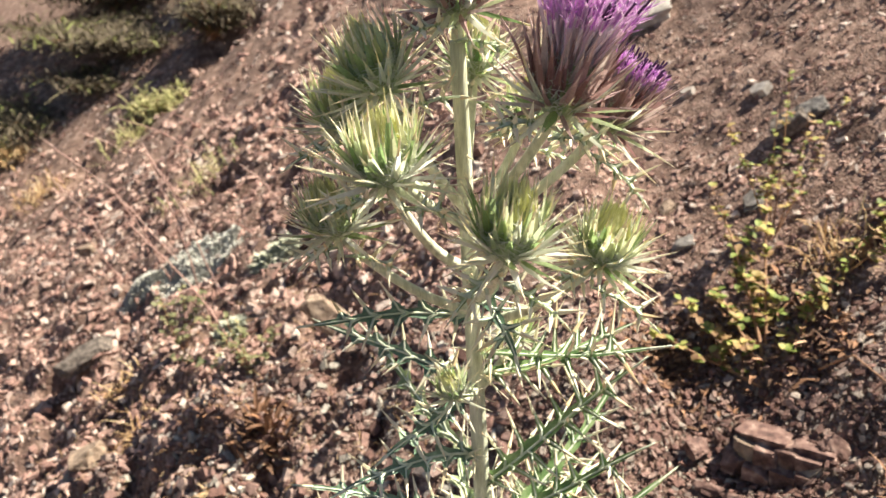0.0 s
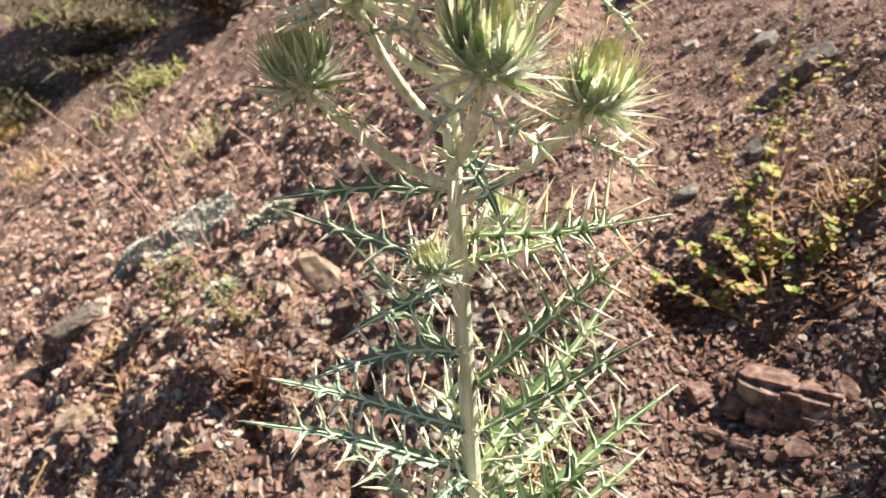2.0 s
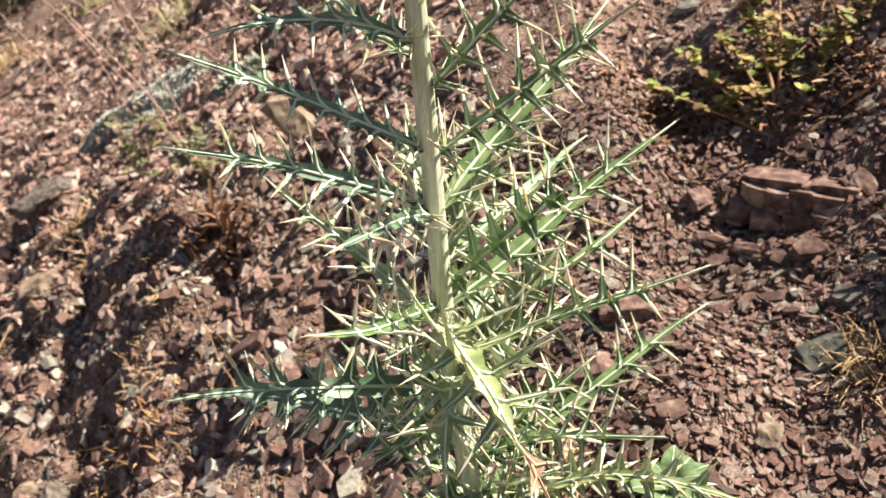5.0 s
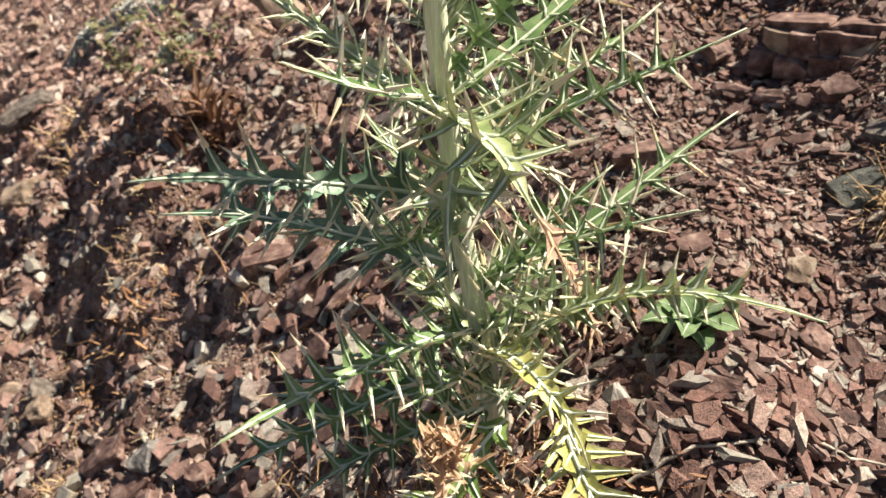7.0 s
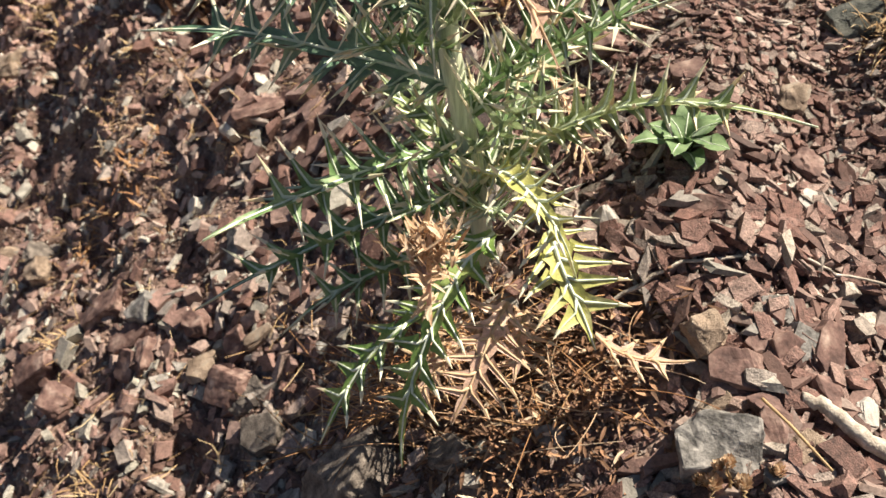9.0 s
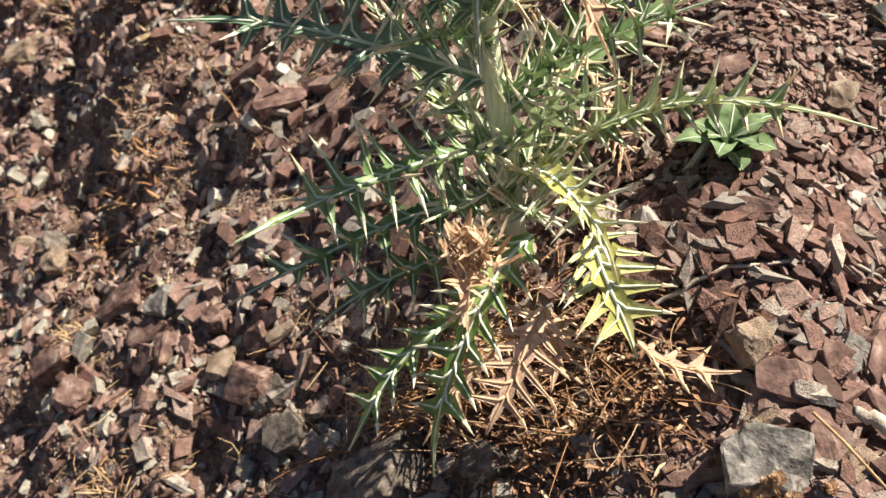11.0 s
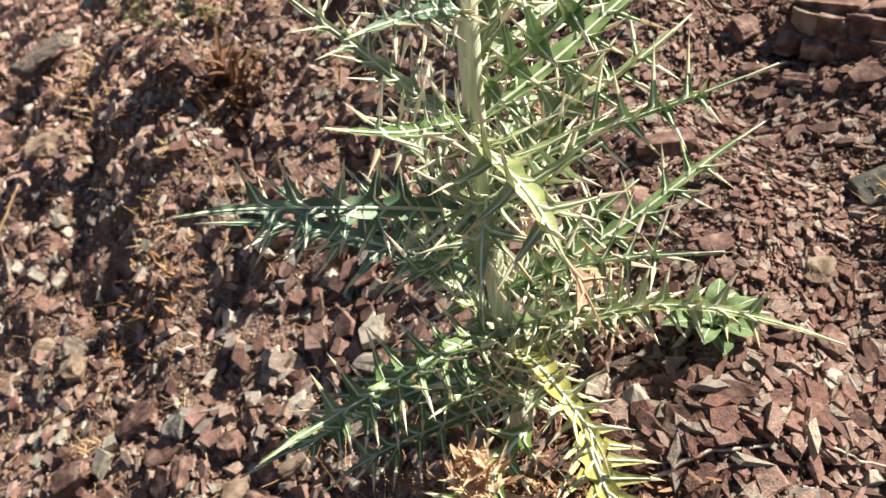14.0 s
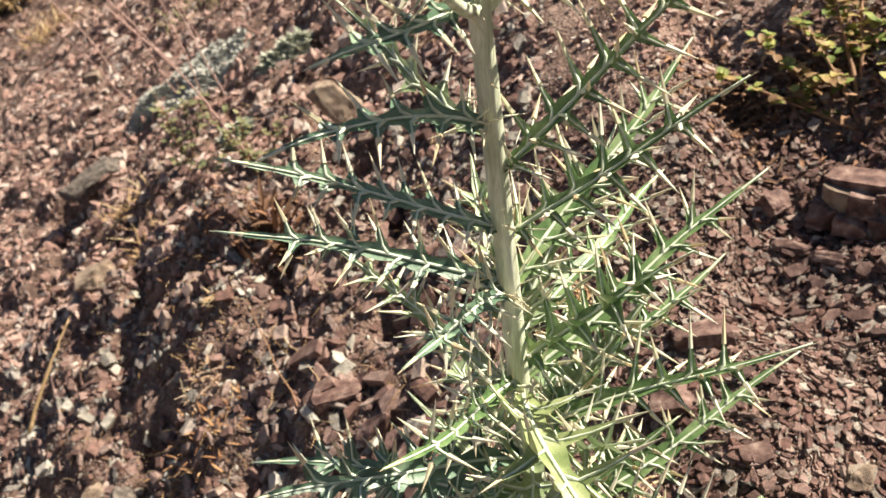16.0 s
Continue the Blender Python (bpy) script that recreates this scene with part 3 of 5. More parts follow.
stone("dark", 0.016, 0.372, 0.074, 0.050, 0.044, 10, (0, 0), 0.1, "large brown rock under the thistle, darkened for shade", "rock")
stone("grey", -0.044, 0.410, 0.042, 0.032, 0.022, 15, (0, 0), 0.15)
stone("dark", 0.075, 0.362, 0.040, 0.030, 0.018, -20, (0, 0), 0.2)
# stones farther up
stone("dark", -0.672, 1.556, 0.130, 0.060, 0.045, 20, (-10, 26), 0.1, "dark flat slab jutting from the slope", "rock")
stone("pale", 0.516, 1.343, 0.040, 0.032, 0.018, 0, (0, 0), 0.1)
stone("grey", 0.549, 1.248, 0.052, 0.035, 0.024, 0, (0, 0), 0.1)
stone("pale", 0.433, 1.442, 0.032, 0.026, 0.014, 0, (0, 0), 0.1)
stone("pale", 0.424, 1.735, 0.110, 0.060, 0.040, 5, (0, 0), 0.1)
stone("dark", 0.529, 1.237, 0.060, 0.040, 0.040, 0, (0, 0), 0.1)
stone("grey", 0.458, 1.140, 0.046, 0.034, 0.016, 20, (0, 0), 0.1)
stone("grey", 0.366, 1.119, 0.034, 0.022, 0.014, -15, (0, 0), 0.1)
stone("tan", 0.355, 1.200, 0.028, 0.022, 0.014, 30, (0, 0), 0.1)
stone("tan", -0.870, 2.087, 0.056, 0.044, 0.040, 0, (0, 0), 0.1)
stone("tan", -0.555, 1.219, 0.064, 0.052, 0.044, 15, (0, 0), 0.15)
stone("pale", -0.389, 1.146, 0.048, 0.020, 0.012, 0, (8, 0), 0.0)
stone("tan", -0.129, 1.241, 0.050, 0.034, 0.085, 15, (0, 0), 0.1)

# single chips round the plant, then the rest of the rubble as one mass
CHIPS = [slate_mesh("stone_chip", 200 + k, [chip_stone], dice(0.10, 0.26)) if k % 6 else rock_mesh("stone_chip", 200 + k, [chip_stone], 5, 0.0, False) for k in range(18)]
for k in range(290):
    if k % 3:
        x, y = dice(0.15, 0.34), dice(0.29, 0.50)
        size, long, tilt = dice(0.009, 0.020) * (1.25 - 1.4 * max(0.0, y - 0.38)), dice(1.0, 2.2), 22
    else:
        x, y = dice(-0.38, 0.02), dice(0.33, 0.80)
        size, long, tilt = dice(0.010, 0.021), dice(0.8, 1.2), 20
    if math.hypot((x - 0.135) / 0.065, (y - 0.365) / 0.055) < 1:
        continue
    size *= 0.62 if k % 18 % 6 == 0 else 1.0
    ob = new("stone_chip", CHIPS[k % len(CHIPS)])
    ob.matrix_basis = lay(x, y, (size * long, size * dice(0.42, 0.9), size * dice(0.5, 1.0)), dice(0, 360), (dice(-tilt, tilt), dice(-tilt, tilt)), 0.12)
    tagged(ob, "small angular reddish-brown slate chip on the slope", "stone", "stone chips round the thistle")


def rubble(name, label, amount, xr, yr, small, large, mats, flat=(0.09, 0.27), lean=25, sink=0.2, lumps=6, few=2.6):
    """Many chips joined into one mesh."""
    rng = np.random.default_rng(7 + amount)
    shapes = []
    for k in range(24):
        me = slate_mesh("shape", 300 + k, [], dice(*flat)) if k % lumps else rock_mesh("shape", 300 + k, [], 4, 0.0, False)
        me.calc_loop_triangles()
        shapes.append((np.array([v.co[:] for v in me.vertices]), np.array([t.vertices[:] for t in me.loop_triangles if t.polygon_index or k % lumps == 0])))
        bpy.data.meshes.remove(me)
    vs, fs, n = [], [], 0
    for k in range(amount):
        x, y = rng.uniform(*xr), yr[0] + (yr[1] - yr[0]) * rng.uniform() ** 1.3
        size = small * (large / small) ** (rng.uniform() ** few)
        if x > 0.12:
            size *= 1.0 - 0.46 * min(1.0, max(0.0, (y - 0.42) / 0.1))
        elif 0.5 < y < 0.9 and x > -0.2:
            size *= 1.2
        if math.hypot((x - 0.135) / 0.07, (y - 0.365) / 0.06) < 1:
            size *= 0.55
        pick = rng.integers(24)
        pts, tris = shapes[pick]
        if pick % lumps == 0:
            size *= 0.66
        m = lay(x, y, (size * rng.uniform(0.8, 1.4), size * rng.uniform(0.6, 1.0), size * rng.uniform(0.7, 1.1)), rng.uniform(0, 360), (rng.uniform(-lean, lean), rng.uniform(-lean, lean)), sink)
        m = np.array(m)
        vs.append(pts @ m[:3, :3].T + m[:3, 3])
        fs.append(tris + n)
        n += len(pts)
    vs, fs = np.concatenate(vs), np.concatenate(fs)
    me = bpy.data.meshes.new(name)
    me.vertices.add(len(vs))
    me.vertices.foreach_set("co", vs.ravel())
    me.loops.add(3 * len(fs))
    me.loops.foreach_set("vertex_index", fs.ravel().astype(np.int32))
    me.polygons.add(len(fs))
    me.polygons.foreach_set("loop_start", np.arange(0, 3 * len(fs), 3, dtype=np.int32))
    me.polygons.foreach_set("use_smooth", np.zeros(len(fs), dtype=bool))
    me.update(calc_edges=True)
    me.materials.append(mats)
    return tagged(new(name, me), label, "gravel", kind="stuff")


rubble("slope_rubble", "reddish-brown crumbly soil and slate bits covering the slope", 31000, (-0.70, 0.16), (0.2, 1.04), 0.0035, 0.026, gravel, (0.12, 0.34), 15, 0.3, 5, 3.9)
rubble("slate_rubble", "loose flat reddish-brown slate rubble beside the thistle", 31000, (0.10, 0.66), (0.2, 1.02), 0.0045, 0.024, slate, (0.08, 0.20), 13, 0.15, 8, 2.8)
rubble("slate_flakes", "fine reddish-grey slate flakes beside the thistle", 21000, (0.15, 0.52), (0.42, 0.92), 0.0055, 0.027, slate, (0.10, 0.22), 13, 0.04, 12, 3.0)
rubble("side_rubble", "loose reddish slate rubble on the lower slope", 9000, (-0.9, 0.14), (0.98, 1.22), 0.005, 0.024, gravel, sink=0.3, lumps=3)
rubble("upper_rubble", "pinkish-brown slate rubble round the wild bush", 5000, (0.16, 0.95), (0.98, 1.22), 0.006, 0.028, dusty_gravel, sink=0.22)
rubble("bank_rubble", "pinkish-brown slate rubble on the slope behind the thistle", 36000, (-1.3, 0.85), (1.18, 2.4), 0.006, 0.028, dusty_gravel, sink=0.22, few=3.0)
rubble("far_rubble", "reddish gravel spread over the upper slope", 15000, (-2.3, 1.1), (2.1, 4.4), 0.010, 0.036, dusty_gravel, sink=0.3, lean=18)


# ---- the thistle ----
def axis(z):
    """The centre of the stem at the height z."""
    return Vector((np.interp(z, (0.0, 0.114, 0.18, 0.28, 0.36, 0.45, 0.53, 0.69, 0.75), (0.104, 0.0915, 0.081, 0.0712, 0.0665, 0.061, 0.056, 0.046, 0.043)),
                   np.interp(z, (0, 0.2, 0.35, 0.5, 0.65, 0.8), (0.485, 0.48, 0.48, 0.462, 0.44, 0.425)), z))


thistle = tree("thistle", "tall spiny thistle with pale stem, green buds and purple flower heads", "thistle", axis(0.02))
stalk = Shape()
levels = [-0.02 + 0.012 * k for k in range(60)]
stalk.tube([axis(z) for z in levels], [0.0072 - 0.0036 * max(0, z) / 0.7 + 0.0004 * noise.noise((0, 0, 40 * z)) for z in levels], 16, ribs=0.085)
stem = part("stem", stalk.mesh("stem", [stem_skin], True), thistle, "pale yellowish-green ribbed stem")

TONES = {"green": (leaf_green, vein, "green spiny lobed leaf with white veins"), "blue": (leaf_blue, vein, "dark bluish-green spiny leaf with white veins"),
         "pale": (leaf_pale, vein, "pale grey-green spiny leaf"), "fresh": (leaf_fresh, vein, "fresh yellow-green drooping spiny leaf"), "yellow": (leaf_yellow, vein, "yellowing spiny leaf"), "gold": (leaf_gold, vein, "bright yellow end of a dying spiny leaf"), "dry": (leaf_dry, vein_dry, "dead brown curled spiny leaf")}


def needle_mesh(mat):
    sh = Shape()
    sh.cone((0, 0, 0), (0, 0, 1), 1.0, 5)
    return sh.mesh("spine", [mat])


NEEDLES = needle_mesh(spine_straw), needle_mesh(vein_dry)


def needle(start, end, r, under, dry=False):
    """One sharp spine."""
    d = end - start
    turn = Vector((0, 0, 1)).rotation_difference(d).to_matrix().to_4x4()
    return part("spine", NEEDLES[dry], under, "", Matrix.Translation(start) @ turn @ Matrix.Diagonal((r, r, d.length, 1)))


def leaf(root, tip, arch=0.006, width=0.006, lobes=6, tone="green", mid=None, roll=0.0, spine=1.0, lobe=1.0, under=thistle, flat=False, end=0.003, base=1.0):
    """A narrow leaf with paired spiny lobes from root to tip. root: a height on the stem, or a point."""
    blade_mat, vein_mat, words = TONES[tone]
    a = axis(root) if isinstance(root, float) else Vector(root)
    b = Vector(tip)
    c = 0.5 * (a + b) + Vector((0, 0, 2 * arch)) if mid is None else 2 * Vector(mid) - 0.5 * (a + b)
    length = (b - a).length
    swirl = [dice(0, 6), dice(0, 6)]

    def at(s):
        p = bezier(a, c, b, s)
        t = (bezier(a, c, b, min(1, s + 0.02)) - bezier(a, c, b, max(0, s - 0.02))).normalized()
        side = t.cross(Vector((0, 0, 1)))
        if side.length < 0.2:
            side = t.cross(Vector((0, 1, 0)))
        side.normalize()
        up = side.cross(t)
        w = radians(roll + 14 * math.sin(3 * s + swirl[0]))
        p = p + 0.02 * length * s * (1 - s) * 4 * math.sin(5 * s + swirl[1]) * side
        return p, t, math.cos(w) * side + math.sin(w) * up, math.cos(w) * up - math.sin(w) * side

    def half(s):
        return 1.42 * width * min(1.0, 0.42 + 2.4 * s) * (1 - s) ** 0.8 + 0.0005

    blade, lines = Shape(), Shape()
    steps = 3 * lobes + 4
    verts, faces = [], []
    for i in range(steps + 1):
        s = i / steps
        p, t, side, up = at(s)
        w = half(s) * (0.82 + 0.18 * math.cos(2 * math.pi * (s * (lobes + 0.5) - 0.45)))
        verts += [p - w * side + 0.38 * w * up, p - 0.5 * w * side + 0.1 * w * up, p, p + 0.5 * w * side + 0.1 * w * up, p + w * side + 0.38 * w * up]
    for i in range(steps):
        faces += [(5 * i + k, 5 * i + k + 1, 5 * i + k + 6, 5 * i + k + 5) for k in range(4)]
    blade.add(verts, faces)
    lines.tube([at(i / 12)[0] + 0.0005 * at(i / 12)[3] for i in range(13)], [0.0013 * (1 - 0.7 * i / 12) * (width / 0.006) ** 0.5 for i in range(13)], 5)
    thorns = []
    for k in range(lobes):
        for sign in (-1, 1):
            s = 0.80 * (k + 0.7 + dice(-0.12, 0.12) + 0.12 * sign) / (lobes + 0.2)
            reach = 0.0172 * lobe * (0.78 + 0.5 * math.sin(math.pi * min(1, s / 0.8))) * dice(0.8, 1.15) * (width / 0.006) ** 0.4
            for turn, share in ((dice(2, 24), 1.0),) if flat else ((dice(32, 66), 1.0), (dice(-46, -14), 0.8)):
                d = base * (0.26 if flat else 0.23) / (lobes + 1)
                p, t, side, up = at(s)
                e0, e1 = at(max(0, s - d)), at(min(1, s + d))
                w0, w1, w = half(s - d if s > d else 0), half(min(1, s + d)), half(s)
                q0 = e0[0] + 0.92 * sign * w0 * e0[2] + 0.3 * w0 * e0[3]
                q1 = e1[0] + 0.92 * sign * w1 * e1[2] + 0.3 * w1 * e1[3]
                qm = p + 0.7 * sign * w * side + 0.12 * w * up
                g = radians(turn)
                way = (sign * math.cos(g) * side + math.sin(g) * up + dice(0.15, 0.6) * t).normalized()
                size = reach * share
                apex = qm + size * way
                fold = 0.10 * size * (math.sin(g) * sign * side - math.cos(g) * up)
                rows = [q0, qm, q1]
                for f, wide in ((0.30, 0.68), (0.66, 0.38)):
                    o = qm.lerp(apex, f)
                    rows += [o + wide * 0.5 * (q0 - q1), o + fold * (1 - f), o - wide * 0.5 * (q0 - q1)]
                blade.add(rows + [apex], [(0, 1, 4, 3), (1, 2, 5, 4), (3, 4, 7, 6), (4, 5, 8, 7), (6, 7, 9), (7, 8, 9)])
                foot = at(max(0, s - 1.1 * d))[0] + 0.0006 * up
                lines.tube([foot, qm + 0.0005 * up, qm.lerp(apex, 0.45) + fold * 0.4 + 0.0004 * up, apex], [0.00095, 0.00085, 0.00065, 0.0004], 4)
                thorns.append((qm.lerp(apex, 0.80), apex + way * dice(0.7, 1.3) * 0.0112 * spine * share + 0.001 * t, 0.00135))
    p, t, side, up = at(0.9)
    thorns.append((p, b + end * spine * at(1.0)[1], 0.0011))
    for _ in range(6 if under is thistle and isinstance(root, float) else 0):
        p, t, side, up = at(dice(0.0, 0.10))
        way = (dice(-1, 1) * side + dice(-0.6, 1) * up + dice(0.1, 0.8) * t).normalized()
        thorns.append((p + 0.002 * way, p + dice(0.012, 0.024) * spine * way, 0.00065))
    ob = part("leaf", blade.mesh("leaf", [blade_mat], True), under, words)
    part("vein_network", lines.mesh("vein_network", [vein_mat], True), ob, "whitish raised midrib and side veins" if tone != "dry" else "")
    for start, end, r in thorns:
        needle(start, end, r, ob, tone == "dry")
    return ob


# upper stem
leaf(0.532, (-0.040, 0.443, 0.532), 0.004, 0.0030, 5, "blue", lobe=0.42, spine=1.0, roll=50, flat=True)
leaf(0.550, (0.077, 0.386, 0.540), 0.012, 0.0037, 5, "blue", lobe=0.92, spine=1.3, roll=-12, base=0.72)
leaf(0.487, (-0.042, 0.515, 0.497), -0.002, 0.0033, 5, "blue", lobe=0.42, spine=1.0, roll=50, flat=True)
leaf(0.484, (0.007, 0.373, 0.495), 0.0, 0.0035, 5, "blue", lobe=0.42, spine=1.0, roll=50, flat=True)
leaf(0.505, (0.158, 0.420, 0.535), -0.003, 0.0040, 6, "green", lobe=0.92, spine=1.3, roll=-12, base=0.72)
leaf(0.490, (0.162, 0.483, 0.518), -0.006, 0.0040, 6, "green", lobe=0.92, spine=1.3, roll=-12, base=0.72)
leaf(0.420, (-0.024, 0.600, 0.448), -0.004, 0.0036, 5, "pale", lobe=0.42, spine=1.0, roll=50, flat=True)
leaf(0.426, (-0.022, 0.401, 0.450), 0.010, 0.0036, 5, "blue", lobe=0.42, spine=1.0, roll=50, flat=True)
leaf(0.368, (-0.047, 0.428, 0.438), 0.002, 0.0040, 8, "blue", lobe=0.42, spine=1.0, roll=50, flat=True)
leaf(0.336, (-0.075, 0.483, 0.370), 0.003, 0.0047, 7, "blue", lobe=0.62, spine=1.2, roll=35, base=0.7)
leaf(0.330, (0.022, 0.393, 0.356), 0.004, 0.0041, 5, "blue", lobe=0.62, spine=1.2, roll=35, base=0.7)
leaf(0.272, (0.015, 0.357, 0.337), -0.004, 0.0044, 6, "green", lobe=0.62, spine=1.2, roll=35, base=0.7)
leaf(0.262, (-0.042, 0.564, 0.317), -0.004, 0.0048, 7, "pale", lobe=0.62, spine=1.2, roll=35, base=0.7)
leaf(0.399, (0.157, 0.460, 0.504), 0.0, 0.0052, 7, "green", lobe=0.92, spine=1.3, roll=-12, base=0.72)
leaf(0.330, (0.171, 0.580, 0.419), 0.0, 0.0056, 7, "green", lobe=0.92, spine=1.3, roll=-12, base=0.72)
leaf(0.362, (0.163, 0.446, 0.454), 0.0, 0.0049, 6, "green", lobe=0.92, spine=1.3, roll=-12, base=0.72)
leaf(0.270, (0.211, 0.550, 0.354), 0.0, 0.0059, 7, "green", lobe=0.92, spine=1.3, roll=-12, base=0.72)
leaf(0.295, (0.170, 0.620, 0.317), 0.004, 0.0050, 6, "green", lobe=0.92, spine=1.3, roll=-12, base=0.72)
leaf(0.229, (0.197, 0.560, 0.292), 0.0, 0.0060, 7, "green", lobe=0.92, spine=1.3, roll=-12, base=0.72)
leaf(0.232, (0.212, 0.453, 0.312), 0.002, 0.0055, 7, "green", lobe=0.92, spine=1.3, roll=-12, base=0.72)
leaf(0.145, (0.244, 0.539, 0.233), 0.0, 0.0063, 7, "green", lobe=0.92, spine=1.3, roll=-12, base=0.72)
leaf(0.155, (0.179, 0.383, 0.257), 0.006, 0.0056, 7, "green", lobe=0.92, spine=1.3, roll=-12, base=0.72)
# lower leaves
leaf(0.210, (-0.065, 0.397, 0.271), 0.008, 0.0068, 7, "blue", lobe=1.1, roll=38)
leaf(0.168, (-0.088, 0.487, 0.204), 0.010, 0.0066, 7, "blue", lobe=1.1, roll=34)
leaf(0.122, (0.000, 0.560, 0.190), 0.002, 0.0060, 5, "pale")
leaf(0.120, (-0.032, 0.342, 0.169), 0.012, 0.0064, 8, "green", lobe=1.1, roll=18)
leaf(0.088, (-0.076, 0.426, 0.054), 0.014, 0.0072, 8, "green")
leaf(0.060, (-0.030, 0.440, 0.020), 0.014, 0.0064, 7, "green")
leaf(0.262, (0.108, 0.360, 0.268), width=0.0086, lobes=4, tone="yellow", mid=(0.088, 0.388, 0.290), lobe=1.5, base=0.8, spine=0.9, end=0.004)
leaf((0.104, 0.364, 0.273), (0.124, 0.354, 0.236), width=0.0016, lobes=1, tone="dry", mid=(0.115, 0.358, 0.257), lobe=0.6, flat=True, spine=0.4)
leaf(0.205, (0.073, 0.362, 0.236), width=0.0066, lobes=4, tone="pale", mid=(0.073, 0.408, 0.268), lobe=1.4, base=0.7)
leaf(0.105, (0.142, 0.383, 0.102), width=0.0076, lobes=7, tone="gold", mid=(0.118, 0.402, 0.150), lobe=0.66, base=0.95, spine=0.8)
leaf((0.128, 0.400, 0.124), (0.150, 0.360, 0.076), width=0.0088, lobes=5, tone="gold", mid=(0.137, 0.384, 0.106), lobe=1.0, flat=True, spine=0.3, base=1.6)
leaf(0.096, (0.259, 0.408, 0.176), width=0.0056, lobes=10, tone="yellow", mid=(0.172, 0.450, 0.166), lobe=0.82, base=1.15, spine=0.7)
leaf((0.100, 0.408, 0.118), (0.047, 0.333, 0.020), width=0.0060, lobes=7, tone="fresh", mid=(0.062, 0.366, 0.086), lobe=0.95, flat=True, spine=0.4, base=1.2)
leaf((0.080, 0.400, 0.085), (0.002, 0.349, 0.022), width=0.0056, lobes=6, tone="fresh", mid=(0.034, 0.370, 0.066), lobe=0.95, flat=True, spine=0.4, base=1.2)
leaf((0.1065, 0.385, 0.0885), (0.074, 0.336, 0.049), width=0.0056, lobes=6, tone="dry", mid=(0.0895, 0.3575, 0.0725), roll=32, lobe=1.05, flat=True, spine=0.25, base=1.1)
leaf((0.117, 0.390, 0.078), (0.1075, 0.355, 0.058), width=0.0050, lobes=5, tone="dry", mid=(0.112, 0.373, 0.070), lobe=0.95, flat=True, spine=0.25, base=1.1)
leaf((0.150, 0.364, 0.083), (0.200, 0.352, 0.074), width=0.0048, lobes=3, tone="dry", mid=(0.172, 0.358, 0.070), lobe=0.7, flat=True, spine=0.3, base=1.0)
leaf((0.092, 0.420, 0.040), (0.040, 0.370, 0.000), width=0.0042, lobes=8, tone="dry", lobe=1.0, flat=True, spine=0.5)
leaf((0.140, 0.520, 0.150), (0.170, 0.500, 0.085), width=0.0042, lobes=7, tone="dry", lobe=0.8, flat=True, spine=0.5)


# fuller growth round the lower stem
for z, tip, tone in ((0.21, (0.150, 0.520, 0.300), "pale"), (0.15, (0.165, 0.500, 0.220), "green"), (0.30, (0.130, 0.560, 0.380), "pale"), (0.12, (0.140, 0.420, 0.200), "pale"),
                     (0.28, (0.150, 0.450, 0.370), "green"), (0.20, (0.125, 0.405, 0.300), "pale"), (0.09, (0.150, 0.560, 0.160), "green"), (0.10, (0.185, 0.470, 0.160), "pale")):
    leaf(z, tip, 0.003, 0.0058, 5, tone, base=1.2)
for z, tip, tone in ((0.30, (0.050, 0.570, 0.360), "pale"), (0.20, (0.110, 0.590, 0.250), "green"), (0.17, (0.020, 0.570, 0.230), "pale"), (0.10, (0.030, 0.560, 0.140), "yellow"),
                     (0.09, (0.045, 0.405, 0.130), "green"), (0.08, (0.100, 0.395, 0.135), "pale"), (0.19, (0.030, 0.385, 0.235), "green")):
    leaf(z, tip, 0.004, 0.0058, 5, tone, base=1.2)
# spines along the stem wings and small spiny shoots in the leaf axils
for k in range(70):
    z = 0.06 + 0.0088 * k
    a = k * 2.39996
    way = Vector((math.cos(a), math.sin(a), dice(-0.2, 0.8))).normalized()
    needle(axis(z) + 0.004 * way, axis(z) + dice(0.010, 0.019) * way, 0.0007, stem)


# heads
def scatter():
    return Vector((dice(-1, 1), dice(-1, 1), dice(-1, 1)))


def bract_mesh(mat, curl):
    """A folded pointed scale 1 long, with a straw-coloured spine at its end."""
    sh = Shape()
    rows = []
    for s, w in ((0.0, 0.065), (0.15, 0.085), (0.40, 0.06), (0.68, 0.028)):
        y = -curl * s * s
        rows += [(-w, y - 0.3 * w, s), (0, y + 0.3 * w, s), (w, y - 0.3 * w, s)]
    sh.add(rows, [(3 * i + k, 3 * i + k + 1, 3 * i + k + 4, 3 * i + k + 3) for i in range(3) for k in range(2)])
    sh.cone((0, -curl * 0.36, 0.60), (0, -curl, 1.0), 0.024, 4, 1)
    return sh.mesh("bract", [mat, spine_mauve if mat is bract_purple else spine_pale])


BRACTS = {"green": [bract_mesh(bract_green, c) for c in (-0.06, 0.05, -0.13)], "pale": [bract_mesh(bract_pale, c) for c in (0.05, -0.10, -0.18)],
          "yellow": [bract_mesh(bract_yellow, c) for c in (-0.12, -0.20, -0.05)], "purple": [bract_mesh(bract_purple, c) for c in (0.0, -0.08, 0.1)]}


